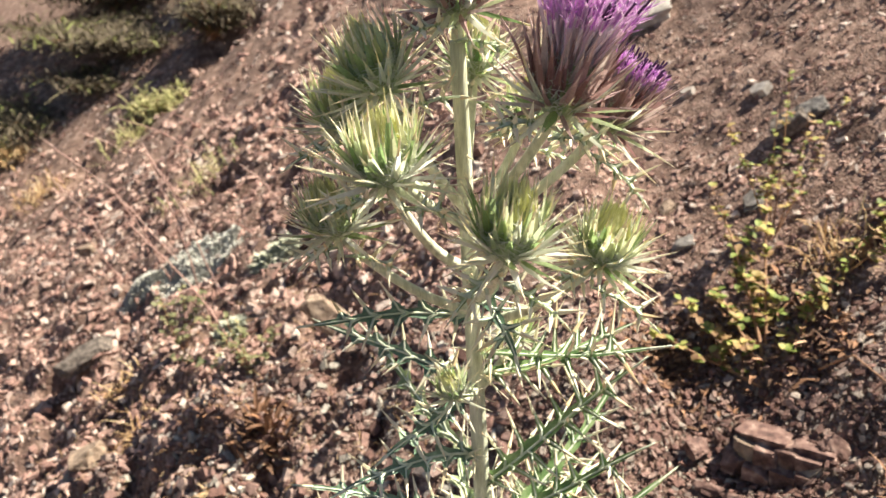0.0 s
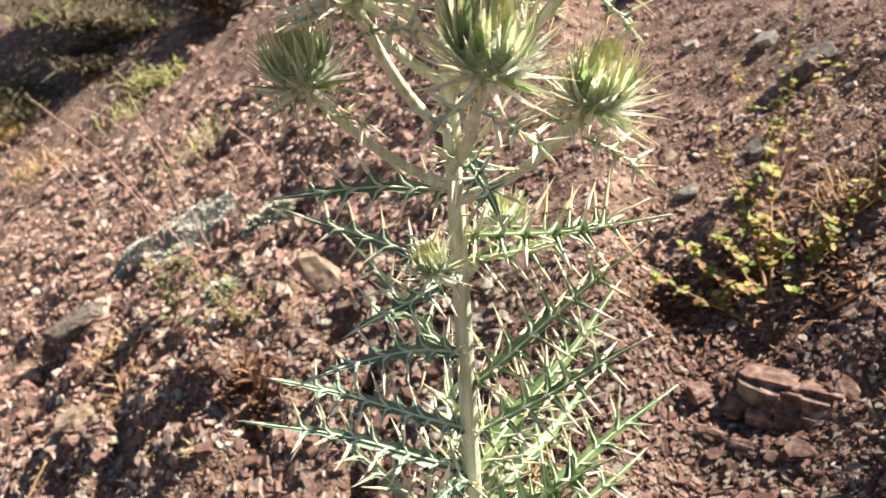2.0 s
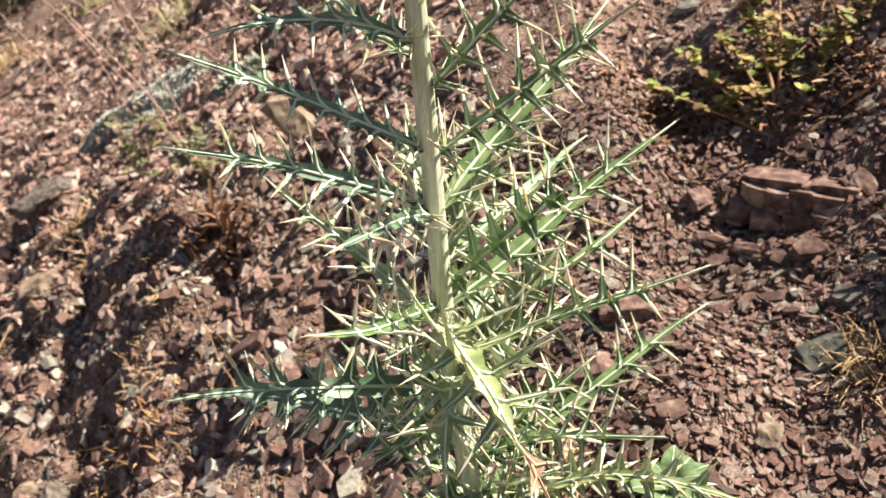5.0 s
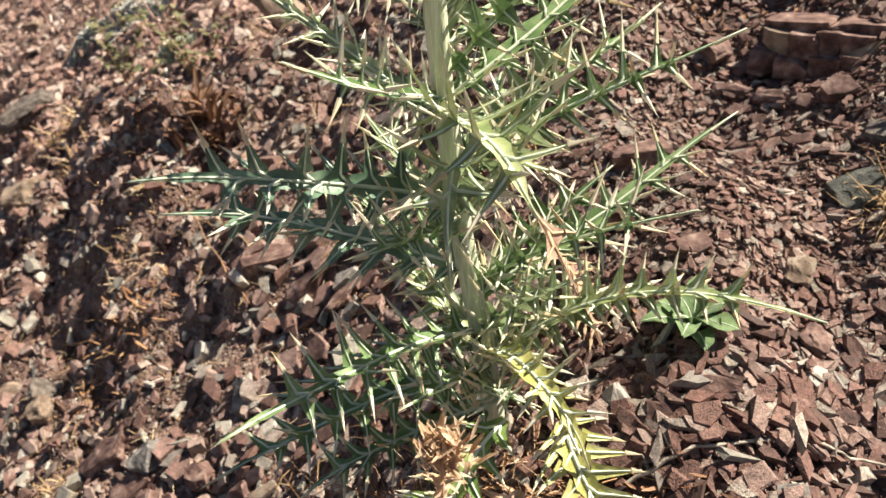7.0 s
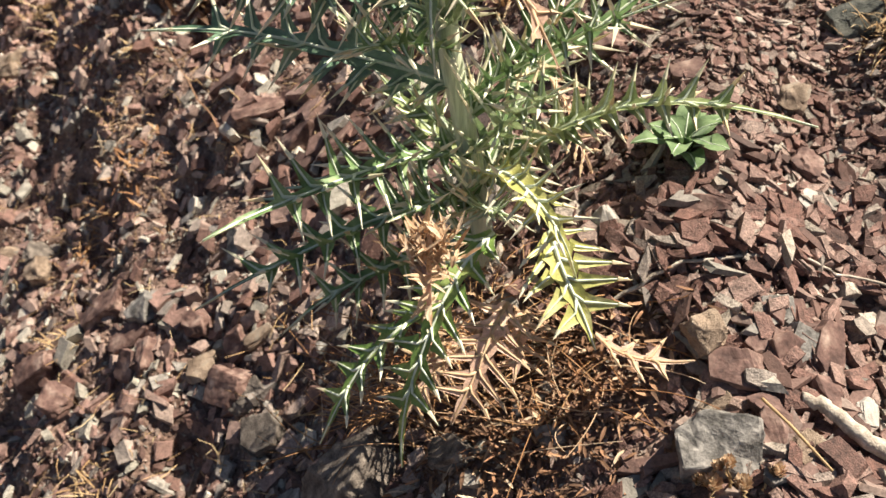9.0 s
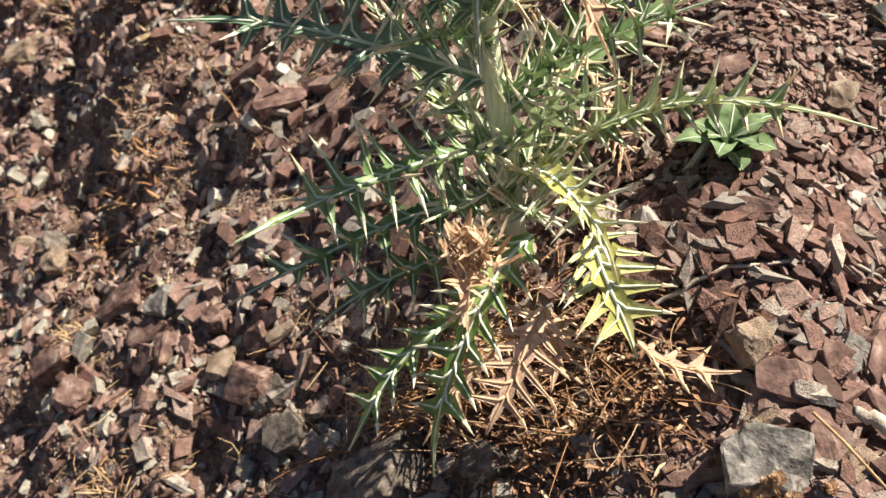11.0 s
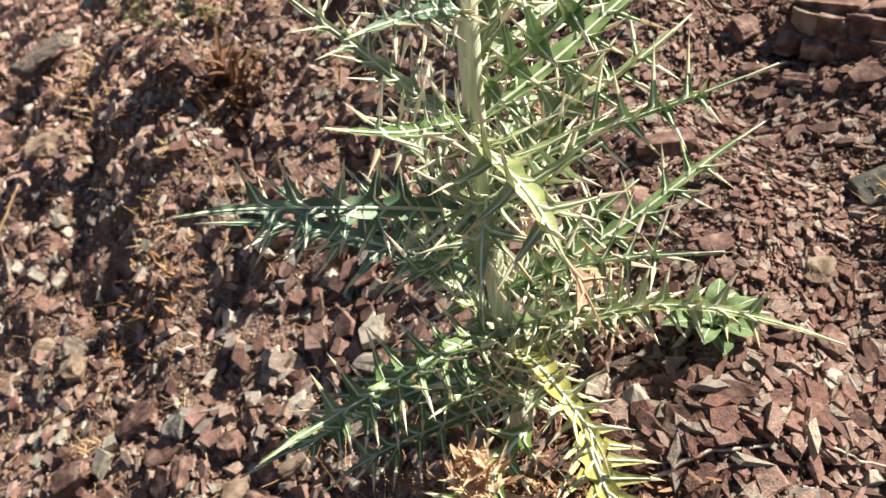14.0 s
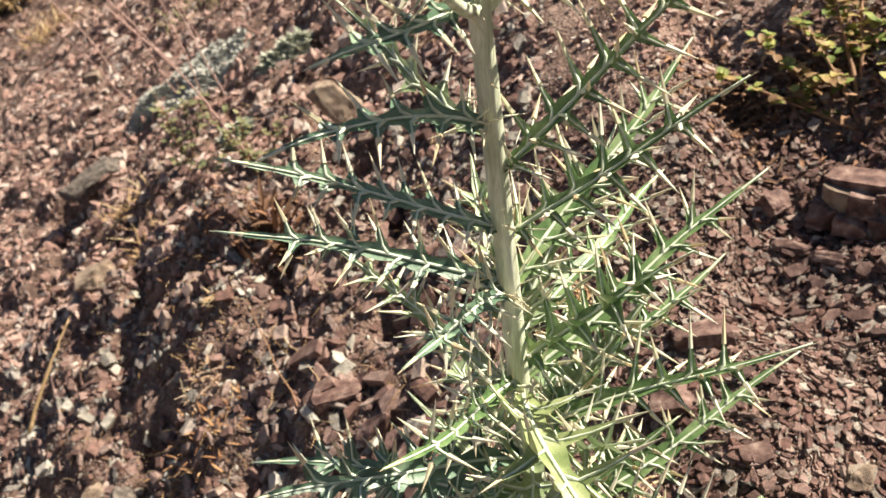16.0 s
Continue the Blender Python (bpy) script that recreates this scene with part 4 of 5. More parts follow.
def head(name, foot, top, radius, joint, bloom="bud", scales=102, reach=0.0285, words="", leaflets=3, floret=1.0):
    """A flower head on its stalk. foot and top: the ends of its body; joint: the height on the stem where the stalk leaves."""
    foot, top = Vector(foot), Vector(top)
    up = (top - foot).normalized()
    tall = (top - foot).length
    u = up.orthogonal().normalized()
    w = up.cross(u)
    body = Shape()
    rings = []
    for i in range(9):
        f = i / 8
        r = radius * 0.84 * math.sin(math.pi * (0.10 + (0.80 if bloom == 'flower' else 0.885) * f)) ** 0.7
        rings += [foot + up * tall * f + r * (math.cos(a) * u + math.sin(a) * w) for a in [2 * math.pi * k / 14 for k in range(14)]]
    body.add(rings, [(14 * i + k, 14 * i + (k + 1) % 14, 14 * (i + 1) + (k + 1) % 14, 14 * (i + 1) + k) for i in range(8) for k in range(14)] + [tuple(range(112, 126))])
    ob = part(name, body.mesh(name, [core_green], True), thistle, words)
    a = axis(joint) if isinstance(joint, float) else Vector(joint)
    c = a.lerp(foot, 0.55) - Vector((0, 0, 0.07 * (foot - a).length)) - 0.1 * up * (foot - a).length
    st = Shape()
    st.tube([bezier(a, c, foot + 0.002 * up, k / 10) for k in range(11)], [0.0029 - 0.0006 * k / 10 for k in range(11)], 10, ribs=0.05)
    part("stalk", st.mesh("stalk", [stem_skin], True), ob, "pale woolly flower stalk")
    flower = bloom == "flower"
    for k in range(scales):
        f = (k + 0.5) / scales
        ang = k * 2.39996 + dice(-0.15, 0.15)
        out = math.cos(ang) * u + math.sin(ang) * w
        high = 0.04 + 0.60 * f
        el = np.interp(f, (0, 0.12, 0.35, 0.65, 1.0), (-34, -4, 32, 66, 86) if not flower else (-40, 5, 62, 74, 84)) + dice(-9, 9)
        size, wide = reach * dice(0.82, 1.18) * (1.0 - 0.22 * f), dice(0.6, 0.95) if not flower else dice(0.5, 0.8)
        if not flower and f > 0.45:
            size, wide = reach * dice(0.58, 0.92), dice(1.0, 1.5)
        if flower and f > 0.3:
            size = tall * (dice(0.85, 1.38) - high) + 0.003
            wide = dice(0.8, 1.3)
        kind = "purple" if flower and (f > 0.3 or k % 2) else "green" if flower and k % 3 == 0 else "pale" if f < 0.45 and k % 5 else "yellow" if f > 0.7 and k % 3 else "green"
        el = radians(el)
        root = foot + up * tall * high + out * radius * 0.80 * math.sin(math.pi * (0.12 + 0.8 * high)) ** 0.7
        way = math.cos(el) * out + math.sin(el) * up
        across = up.cross(out).normalized()
        m = Matrix((across, way.cross(across), way)).transposed().to_4x4()
        part("bract", BRACTS[kind][k % 3], ob, "", Matrix.Translation(root) @ m @ Matrix.Diagonal((size * wide, size, size, 1)))
    web = Shape()
    for k in range(260):
        a0, f0 = dice(0, 2 * math.pi), dice(0.1, 0.85)
        a1, f1 = a0 + dice(-0.9, 0.9), f0 + dice(-0.25, 0.3)
        ends = [foot + up * tall * g + radius * (0.95 if 0 < g < 1 else 0.7) * math.sin(math.pi * min(0.92, max(0.1, 0.1 + 0.8 * g))) ** 0.7 * (math.cos(b) * u + math.sin(b) * w) for b, g in ((a0, f0), (a1, f1))]
        web.tube([ends[0], ends[0].lerp(ends[1], 0.5) + 0.0015 * scatter(), ends[1]], [0.00015, 0.00015, 0.00015], 3)
    tagged(part("cobweb", web.mesh("cobweb", [cobweb]), ob, "white cobwebby wool"), kind="stuff")
    for k in range(leaflets):
        ang = 2.1 * k + 1.0
        out = math.cos(ang) * u + math.sin(ang) * w
        start = foot - up * 0.006 * k
        leaf(start, start + (out + dice(-0.5, 0.2) * up).normalized() * dice(0.026, 0.040), 0.003, 0.0019, 3, "pale", lobe=0.42, spine=0.8)
    tuft = Shape()
    if bloom == "flower":
        pale, dark = Shape(), Shape()
        for k in range(400):
            f = math.sqrt((k + 0.5) / 400)
            ang = k * 2.39996
            out = math.cos(ang) * u + math.sin(ang) * w
            root = foot + up * tall * 0.72 + out * radius * 0.68 * f
            end = root + (up + out * (0.03 + 0.26 * f) + 0.26 * scatter()).normalized() * dice(1.6, 2.5) * radius * floret
            knee = root.lerp(end, dice(0.45, 0.68))
            pale.tube([root, knee], [0.0006, 0.0008], 4)
            tuft.tube([knee, knee.lerp(end, 0.6), end], [0.0004, 0.0005, 0.0001], 4)
            for s in (-1, 1):
                tuft.cone(knee.lerp(end, 0.6), knee.lerp(end, 0.95) + s * 0.004 * across, 0.0004, 3)
            if k % 7 == 0:
                dark.tube([knee.lerp(end, 0.65), end + 0.003 * (end - knee).normalized()], [0.0006, 0.0005], 4)
        tagged(part("floret_base", pale.mesh("floret_base", [floret_pale]), ob, "pinkish white lower part of the florets"), kind="stuff")
        tagged(part("floret_mass", tuft.mesh("floret_mass", [floret_purple]), ob, "bright purple thread-like florets"), kind="stuff")
        tagged(part("anther_mass", dark.mesh("anther_mass", [anther_dark]), ob, "dark violet anthers"), kind="stuff")
    else:
        for k in range(150):
            f = math.sqrt((k + 0.5) / 150)
            ang = k * 2.39996
            out = math.cos(ang) * u + math.sin(ang) * w
            root = foot + up * tall * (0.92 - 0.34 * f ** 3) + out * radius * 0.70 * f
            tuft.cone(root, root + (up - out * dice(0.1, 0.6) * f + 0.2 * dice(-1, 1) * across).normalized() * radius * dice(0.5, 0.95), 0.0009, 4)
        part("bud_tip", tuft.mesh("bud_tip", [bud_yellow]), ob, "yellow-green closed bud tip")
    return ob


head("bud", (-0.013, 0.434, 0.590), (-0.019, 0.432, 0.615), 0.0145, 0.535, words="closed green spiny flower bud", reach=0.0255)
head("bud", (0.016, 0.375, 0.639), (0.014, 0.374, 0.666), 0.0150, 0.565, words="closed pale green spiny flower bud")
head("bud", (0.013, 0.425, 0.665), (0.003, 0.424, 0.694), 0.0150, 0.600, words="closed green spiny flower bud")
head("bud", (-0.006, 0.440, 0.643), (-0.012, 0.440, 0.668), 0.0140, 0.590, words="closed green spiny flower bud", reach=0.025)
head("bud", (0.066, 0.358, 0.614), (0.069, 0.356, 0.642), 0.0150, 0.548, words="pale green spiny flower bud with yellow tip")
head("bud", (0.113, 0.401, 0.590), (0.119, 0.400, 0.614), 0.0140, 0.528, words="pale green spiny flower bud with yellow tip", reach=0.0255)
head("flower_head", (0.087, 0.385, 0.668), (0.094, 0.383, 0.700), 0.0150, 0.595, "flower", 110, 0.030, "open purple thistle flower with brownish bracts")
head("flower_head", (0.113, 0.420, 0.650), (0.126, 0.420, 0.676), 0.0125, 0.585, "flower", 100, 0.028, "half-open purple thistle flower leaning outwards", floret=0.55)
head("flower_head", (0.046, 0.432, 0.700), (0.046, 0.430, 0.730), 0.0150, 0.690, "flower", 110, 0.031, "purple flower head at the top of the stem")
head("bud", (0.055, 0.472, 0.662), (0.057, 0.474, 0.686), 0.0130, 0.615, words="closed green spiny flower bud", reach=0.024)
head("bud", (0.082, 0.472, 0.636), (0.083, 0.474, 0.656), 0.0110, 0.590, words="small green spiny flower bud", reach=0.020)
head("bud", (0.046, 0.420, 0.503), (0.042, 0.418, 0.516), 0.0075, 0.480, words="small unopened spiny side bud", reach=0.017, scales=54, leaflets=1)
head("bud", (0.083, 0.485, 0.500), (0.085, 0.486, 0.514), 0.0075, 0.478, words="small unopened yellowish side bud", reach=0.021, scales=54, leaflets=2)


# ---- other plants and litter ----
def blade_strip(sh, root, way, size, width, droop=0.0, slot=0, steps=4):
    """A thin curved leaf strip with a folded middle."""
    side = way.cross(Vector((0, 0, 1)))
    side = side.normalized() if side.length > 0.05 else Vector((1, 0, 0))
    up = side.cross(way).normalized()
    rows = []
    for i in range(steps + 1):
        s = i / steps
        p = root + way * size * s + Vector((0, 0, -droop * size * s * s))
        w = width * math.sin(math.pi * (0.12 + 0.83 * s)) ** 0.8
        rows += [p - w * side + 0.3 * w * up, p, p + w * side + 0.3 * w * up]
    sh.add(rows, [(3 * i + k, 3 * i + k + 1, 3 * i + k + 4, 3 * i + k + 3) for i in range(steps) for k in range(2)], slot)


def scatter_way(low=0.1, high=1.2):
    a = dice(0, 2 * math.pi)
    return Vector((math.cos(a), math.sin(a), dice(low, high))).normalized()


def on_ground(x, y, lift=0.0):
    return Vector((x, y, ground_z(x, y) + lift))


# broad-leaved rosette beside the thistle
foot = on_ground(0.218, 0.486)
herb = tree("rosette_herb", "low rosette of broad grey-green leaves among the stones", "plant", foot)
for k in range(15):
    a = k * 2.39996
    el = 0.26 + 0.80 * k / 14
    way = Vector((math.cos(a) * math.cos(el), math.sin(a) * math.cos(el), math.sin(el)))
    side = way.cross(Vector((0, 0, 1))).normalized()
    up = side.cross(way)
    size, wide = dice(0.025, 0.037), dice(0.0064, 0.0090)
    rows = []
    for i in range(9):
        s = i / 8
        w = wide * (0.22 + 0.78 * min(1.0, s / 0.62) ** 1.2) * math.sqrt(max(0.02, 1 - max(0.0, (s - 0.62) / 0.38) ** 2))
        p = foot + way * size * s + up * 0.25 * size * math.sin(2.2 * s) - up * 0.22 * size * s * s * 1.4
        wave = 0.0018 * math.sin(11 * s + k)
        rows += [p - w * side + up * (0.28 * w + wave), p - 0.5 * w * side + 0.08 * w * up, p, p + 0.5 * w * side + 0.08 * w * up, p + w * side + up * (0.28 * w - wave)]
    sh = Shape()
    sh.add(rows, [(5 * i + j, 5 * i + j + 1, 5 * i + j + 6, 5 * i + j + 5) for i in range(8) for j in range(4)])
    blade = part("leaf", sh.mesh("leaf", [rosette_green], True), herb)
    rib = Shape()
    rib.tube([rows[5 * i + 2] + 0.0002 * up for i in range(9)], [0.0007 - 0.00006 * i for i in range(9)], 5)
    part("midrib", rib.mesh("midrib", [vein], True), blade)


def bush(name, label, foot, tips, leaf_mat, twig_mat, leaves, leaf_size, category="bush", thick=0.0016, from_s=0.35):
    """A small branching plant: one twig from the foot to each tip, with small leaves along it."""
    thing = tree(name, label, category, foot)
    foot = Vector(foot)
    foliage = Shape()
    for tip in tips:
        tip = Vector(tip)
        c = foot.lerp(tip, 0.45) + Vector((dice(-0.012, 0.012), dice(-0.012, 0.012), 0.25 * (tip - foot).length * dice(0.0, 0.5)))
        tw = Shape()
        tw.tube([bezier(foot, c, tip, i / 8) for i in range(9)], [thick * (1 - 0.7 * i / 8) for i in range(9)], 6)
        for _ in range(4):
            s = dice(0.3, 0.9)
            p = bezier(foot, c, tip, s)
            q = p + scatter_way(0.0, 0.9) * dice(0.012, 0.03)
            tw.tube([p, p.lerp(q, 0.5) + 0.002 * scatter_way(), q], [0.0007, 0.0006, 0.0003], 4)
            for _ in range(leaves // (8 * len(tips)) + 1):
                blade_strip(foliage, p.lerp(q, dice(0.3, 1.0)), scatter_way(0.0, 0.9), leaf_size * dice(0.6, 1.2), leaf_size * dice(0.28, 0.45), 0.2, steps=3)
        part("twig", tw.mesh("twig", [twig_mat], True), thing)
        for _ in range(leaves // (2 * len(tips))):
            p = bezier(foot, c, tip, dice(from_s, 1.0))
            blade_strip(foliage, p + 0.002 * scatter_way(), scatter_way(-0.1, 0.9), leaf_size * dice(0.6, 1.2), leaf_size * dice(0.28, 0.45), 0.2, steps=3)
    tagged(part("foliage", foliage.mesh("foliage", [leaf_mat], True), thing), kind="stuff")
    return thing


def tuft(name, label, x, y, blades, size, spread_, mat, width=0.0006, low=0.2, high=2.2, category="grass"):
    """A tuft of thin dry blades."""
    foot = on_ground(x, y)
    sh = Shape()
    for _ in range(blades):
        root = on_ground(x + random.gauss(0, spread_), y + random.gauss(0, spread_), -0.002)
        blade_strip(sh, root, scatter_way(low, high), size * dice(0.4, 1.2), width * dice(0.7, 1.5), dice(0.0, 0.6))
    return tagged(new(name, sh.mesh(name, [mat])), label, category, kind="stuff")


def cushion(name, label, x, y, rx, ry, tall, amount, size, mat, category="cushion plant"):
    """A low dome of felted little leaves on the slope."""
    sh = Shape()
    for _ in range(amount):
        a, r = dice(0, 2 * math.pi), math.sqrt(dice(0, 1))
        px, py = x + rx * r * math.cos(a), y + ry * r * math.sin(a)
        edge = 1 - r * r + 0.25 * noise.noise((px * 30, py * 30, 0))
        root = on_ground(px, py, tall * max(0.0, edge))
        blade_strip(sh, root, (scatter_way(0.3, 1.6) + 0.4 * Vector((math.cos(a), math.sin(a), 0)) * r).normalized(), size * dice(0.6, 1.3), size * dice(0.2, 0.34), 0.2, steps=2)
    n, rows = 16, [on_ground(x, y, 0.9 * tall)]
    for ring in (0.5, 0.8, 1.0):
        rows += [on_ground(x + rx * ring * math.cos(2 * math.pi * k / n), y + ry * ring * math.sin(2 * math.pi * k / n), tall * (0.9 - 0.95 * ring * ring)) for k in range(n)]
    sh.add(rows, [(0, 1 + k, 1 + (k + 1) % n) for k in range(n)] + [(1 + j * n + k, 1 + (j + 1) * n + k, 1 + (j + 1) * n + (k + 1) % n, 1 + j * n + (k + 1) % n) for j in range(2) for k in range(n)])
    return tagged(new(name, sh.mesh(name, [mat])), label, category, kind="stuff")


# the small bush on the uphill side, with red-brown stems
bush("wild_bush", "small wild bush with reddish stems and yellow-green leaflets", on_ground(0.405, 0.872, -0.01),
     [(0.389, 1.039, 0.326), (0.441, 1.067, 0.380), (0.322, 1.006, 0.262), (0.484, 1.027, 0.310), (0.560, 1.075, 0.335), (0.415, 1.042, 0.332), (0.377, 1.086, 0.373),
      (0.47, 0.93, 0.32), (0.52, 0.96, 0.35), (0.36, 0.96, 0.29), (0.285, 0.945, 0.240)], bush_leaf, bush_twig, 560, 0.0130, thick=0.0026, from_s=0.3)
bush("wild_herb", "thin upright wild herb with sparse yellow-green leaves", on_ground(0.455, 1.06, -0.01),
     [(0.452, 1.10, 0.47), (0.50, 1.12, 0.46), (0.40, 1.12, 0.44), (0.47, 1.13, 0.52), (0.56, 1.15, 0.47)], bush_leaf, bush_twig, 200, 0.010, "herb", 0.0012)
bush("trailing_herb", "trailing herb with yellow leaves along reddish stems", on_ground(0.50, 0.95, 0.0),
     [(0.58, 0.99, 0.40), (0.62, 1.01, 0.42), (0.57, 0.93, 0.39), (0.66, 1.02, 0.45)], bush_leaf, bush_twig, 200, 0.011, "herb", 0.0014)
tuft("dry_brush", "pale dry brush beside the bush", 0.510, 0.985, 150, 0.045, 0.022, dry_grass, 0.0011)
tuft("dry_leaf_clump", "rust-brown dry leaf clump under the bush", 0.340, 0.945, 420, 0.026, 0.036, rusty_litter, 0.0022, 0.0, 0.9, "leaf litter")
tuft("dry_leaf_clump", "rust-brown dry leaf clump under the bush", 0.395, 0.930, 380, 0.028, 0.040, rusty_litter, 0.0024, 0.0, 0.9, "leaf litter")
tuft("dry_leaf_clump", "rust-brown dry leaf clump under the bush", 0.455, 0.890, 320, 0.026, 0.030, rusty_litter, 0.0022, 0.0, 0.9, "leaf litter")
tuft("dry_leaf_clump", "dark brown dry leaf clump beside the bush", 0.312, 0.905, 260, 0.022, 0.030, rusty_litter, 0.0020, 0.0, 0.8, "leaf litter")
tuft("dry_leaf_clump", "dark brown dry leaf clump beside the bush", 0.285, 0.960, 180, 0.022, 0.030, rusty_litter, 0.0020, 0.0, 0.8, "leaf litter")
tuft("dry_brush", "bristly dry brush with a thin red stem", 0.462, 0.862, 70, 0.030, 0.008, rusty_litter, 0.0007)

# grey felted cushions and weeds farther down the slope
cushion("felted_cushion", "pale grey-green felted cushion plant on the scree", -0.474, 1.684, 0.098, 0.064, 0.014, 4600, 0.010, grey_felt)
cushion("felted_cushion", "pale grey-green felted cushion plant on the scree", -0.612, 1.702, 0.046, 0.036, 0.016, 1500, 0.009, grey_felt)
cushion("grey_herb", "grey-green leafy herb on the scree", -0.279, 1.545, 0.044, 0.036, 0.024, 420, 0.018, herb_grey, "herb")
cushion("grey_herb", "grey-green leafy herb on the scree", -0.338, 1.375, 0.028, 0.024, 0.022, 240, 0.016, herb_grey, "herb")
bush("dry_weed", "thin dry weed with sparse olive leaves", on_ground(-0.262, 1.20, -0.01),
     [(-0.30, 1.23, 0.10), (-0.345, 1.26, 0.09), (-0.22, 1.22, 0.09), (-0.27, 1.18, 0.12), (-0.40, 1.24, 0.02)], herb_green, bush_twig, 170, 0.010, "weed", 0.0015, 0.15)
tuft("dry_leaf_clump", "orange-brown withered leaf clump on the slope", -0.215, 1.045, 130, 0.050, 0.016, rusty_litter, 0.0032, 0.6, 2.6, "leaf litter")
tuft("dry_grass_tuft", "straggly grey dry grass tuft", -0.490, 1.262, 130, 0.050, 0.024, dry_grass, 0.0010)
tuft("dry_grass_tuft", "curled pale dry grass tuft", -0.312, 0.942, 70, 0.026, 0.014, dry_grass, 0.0006, 0.0, 1.2)
tuft("dry_grass_tuft", "curled pale dry grass tuft", -0.300, 0.648, 60, 0.026, 0.016, dry_grass, 0.0006, 0.0, 1.0)
# added out of view upslope, only to cast shade round the boulder
tuft("dry_brush", "unseen dry brush added to shade the boulder", 0.492, 0.636, 340, 0.080, 0.018, rusty_litter, 0.0016, 0.7, 2.6)
tuft("dry_grass_tuft", "wispy dry grass beside the boulder", 0.384, 0.592, 260, 0.040, 0.013, dry_grass, 0.0005, 0.2, 1.6)
tuft("dry_leaf_clump", "rust-coloured dry moss clump between stones", -0.021, 0.672, 140, 0.010, 0.011, rusty_litter, 0.0008, 0.1, 1.2, "leaf litter")
tuft("dry_leaf_clump", "orange dry spiny clump behind the thistle", 0.134, 0.742, 90, 0.040, 0.014, dry_grass, 0.0009, 0.3, 1.6, "leaf litter")
tuft("dry_grass_tuft", "wispy yellowed grass tuft on the upper slope", -0.55, 2.10, 130, 0.07, 0.045, straw_green, 0.0010, 0.3, 1.8)
tuft("dry_grass_tuft", "yellow-green grass tuft on the upper slope", -0.97, 2.80, 170, 0.10, 0.05, straw_green, 0.0014, 0.3, 1.8)
tuft("dry_grass_tuft", "pale yellowed grass tuft on the upper slope", -1.28, 2.72, 160, 0.08, 0.05, dry_grass, 0.0014, 0.3, 1.8)


def shrub(name, label, x, y, rx, ry, tall, leaf_mat, amount, size):
    """A low mountain shrub: limbs from one foot and many small leaf clumps at uneven reach."""
    foot = on_ground(x, y, -0.02)
    thing = tree(name, label, "shrub", foot)
    crown = Shape()
    for k in range(11):
        a = k * 2.39996
        tip = foot + Vector((rx * math.cos(a) * dice(0.5, 1), ry * math.sin(a) * dice(0.5, 1), tall * dice(0.5, 1.05)))
        c = foot.lerp(tip, 0.5) + Vector((0, 0, 0.15 * tall))
        limb = Shape()
        limb.tube([bezier(foot, c, tip, i / 6) for i in range(7)], [0.008 * (1 - 0.8 * i / 6) for i in range(7)], 6)
        part("limb", limb.mesh("limb", [bush_twig], True), thing)
        for _ in range(amount // 11):
            p = bezier(foot, c, tip, dice(0.3, 1.0)) + Vector((random.gauss(0, 0.18 * rx), random.gauss(0, 0.18 * ry), random.gauss(0, 0.12 * tall)))
            blade_strip(crown, p, scatter_way(-0.2, 1.2), size * dice(0.6, 1.7), size * dice(0.05, 0.11), 0.2, steps=2)
    tagged(part("crown", crown.mesh("crown", [leaf_mat]), thing), kind="stuff")
    return thing


shrub("low_shrub", "low spreading grey-brown dry scrub on the upper slope", -1.62, 3.45, 0.34, 0.30, 0.09, olive_scrub, 2000, 0.05)
shrub("low_shrub", "low spreading grey-brown dry scrub on the upper slope", -1.30, 3.42, 0.24, 0.22, 0.07, olive_scrub, 1400, 0.045)
shrub("low_shrub", "low spreading grey-brown dry scrub on the upper slope", -1.62, 3.25, 0.20, 0.16, 0.06, dry_grass, 1300, 0.04)
shrub("low_shrub", "low dry greyish-green shrub on the upper slope", -1.22, 3.62, 0.55, 0.34, 0.12, olive_scrub, 5000, 0.055)
shrub("low_shrub", "small dark olive shrub on the edge of the scrub", -0.80, 3.24, 0.17, 0.14, 0.15, olive_scrub, 1500, 0.045)
shrub("low_shrub", "small yellow-green wispy shrub on the upper slope", -0.93, 2.98, 0.11, 0.09, 0.12, straw_green, 900, 0.045)
shrub("low_shrub", "low olive-green shrub on the upper slope", -1.95, 3.60, 0.34, 0.28, 0.14, olive_scrub, 2800, 0.055)
shrub("low_shrub", "small yellow-green wispy shrub on the upper slope", -1.72, 3.22, 0.12, 0.10, 0.14, straw_green, 1100, 0.05)
shrub("low_shrub", "small yellow-green wispy shrub on the upper slope", -1.74, 3.08, 0.10, 0.08, 0.08, straw_green, 900, 0.045)
shrub("low_shrub", "low dry brown shrub on the upper slope", -0.55, 3.75, 0.40, 0.30, 0.14, olive_scrub, 5000, 0.055)
shrub("low_shrub", "low dark olive shrub on the upper slope", -1.45, 4.15, 0.60, 0.40, 0.22, olive_scrub, 5200, 0.06)
shrub("low_shrub", "low dry greyish shrub on the upper slope", -0.75, 4.4, 0.50, 0.40, 0.20, olive_scrub, 4800, 0.06)


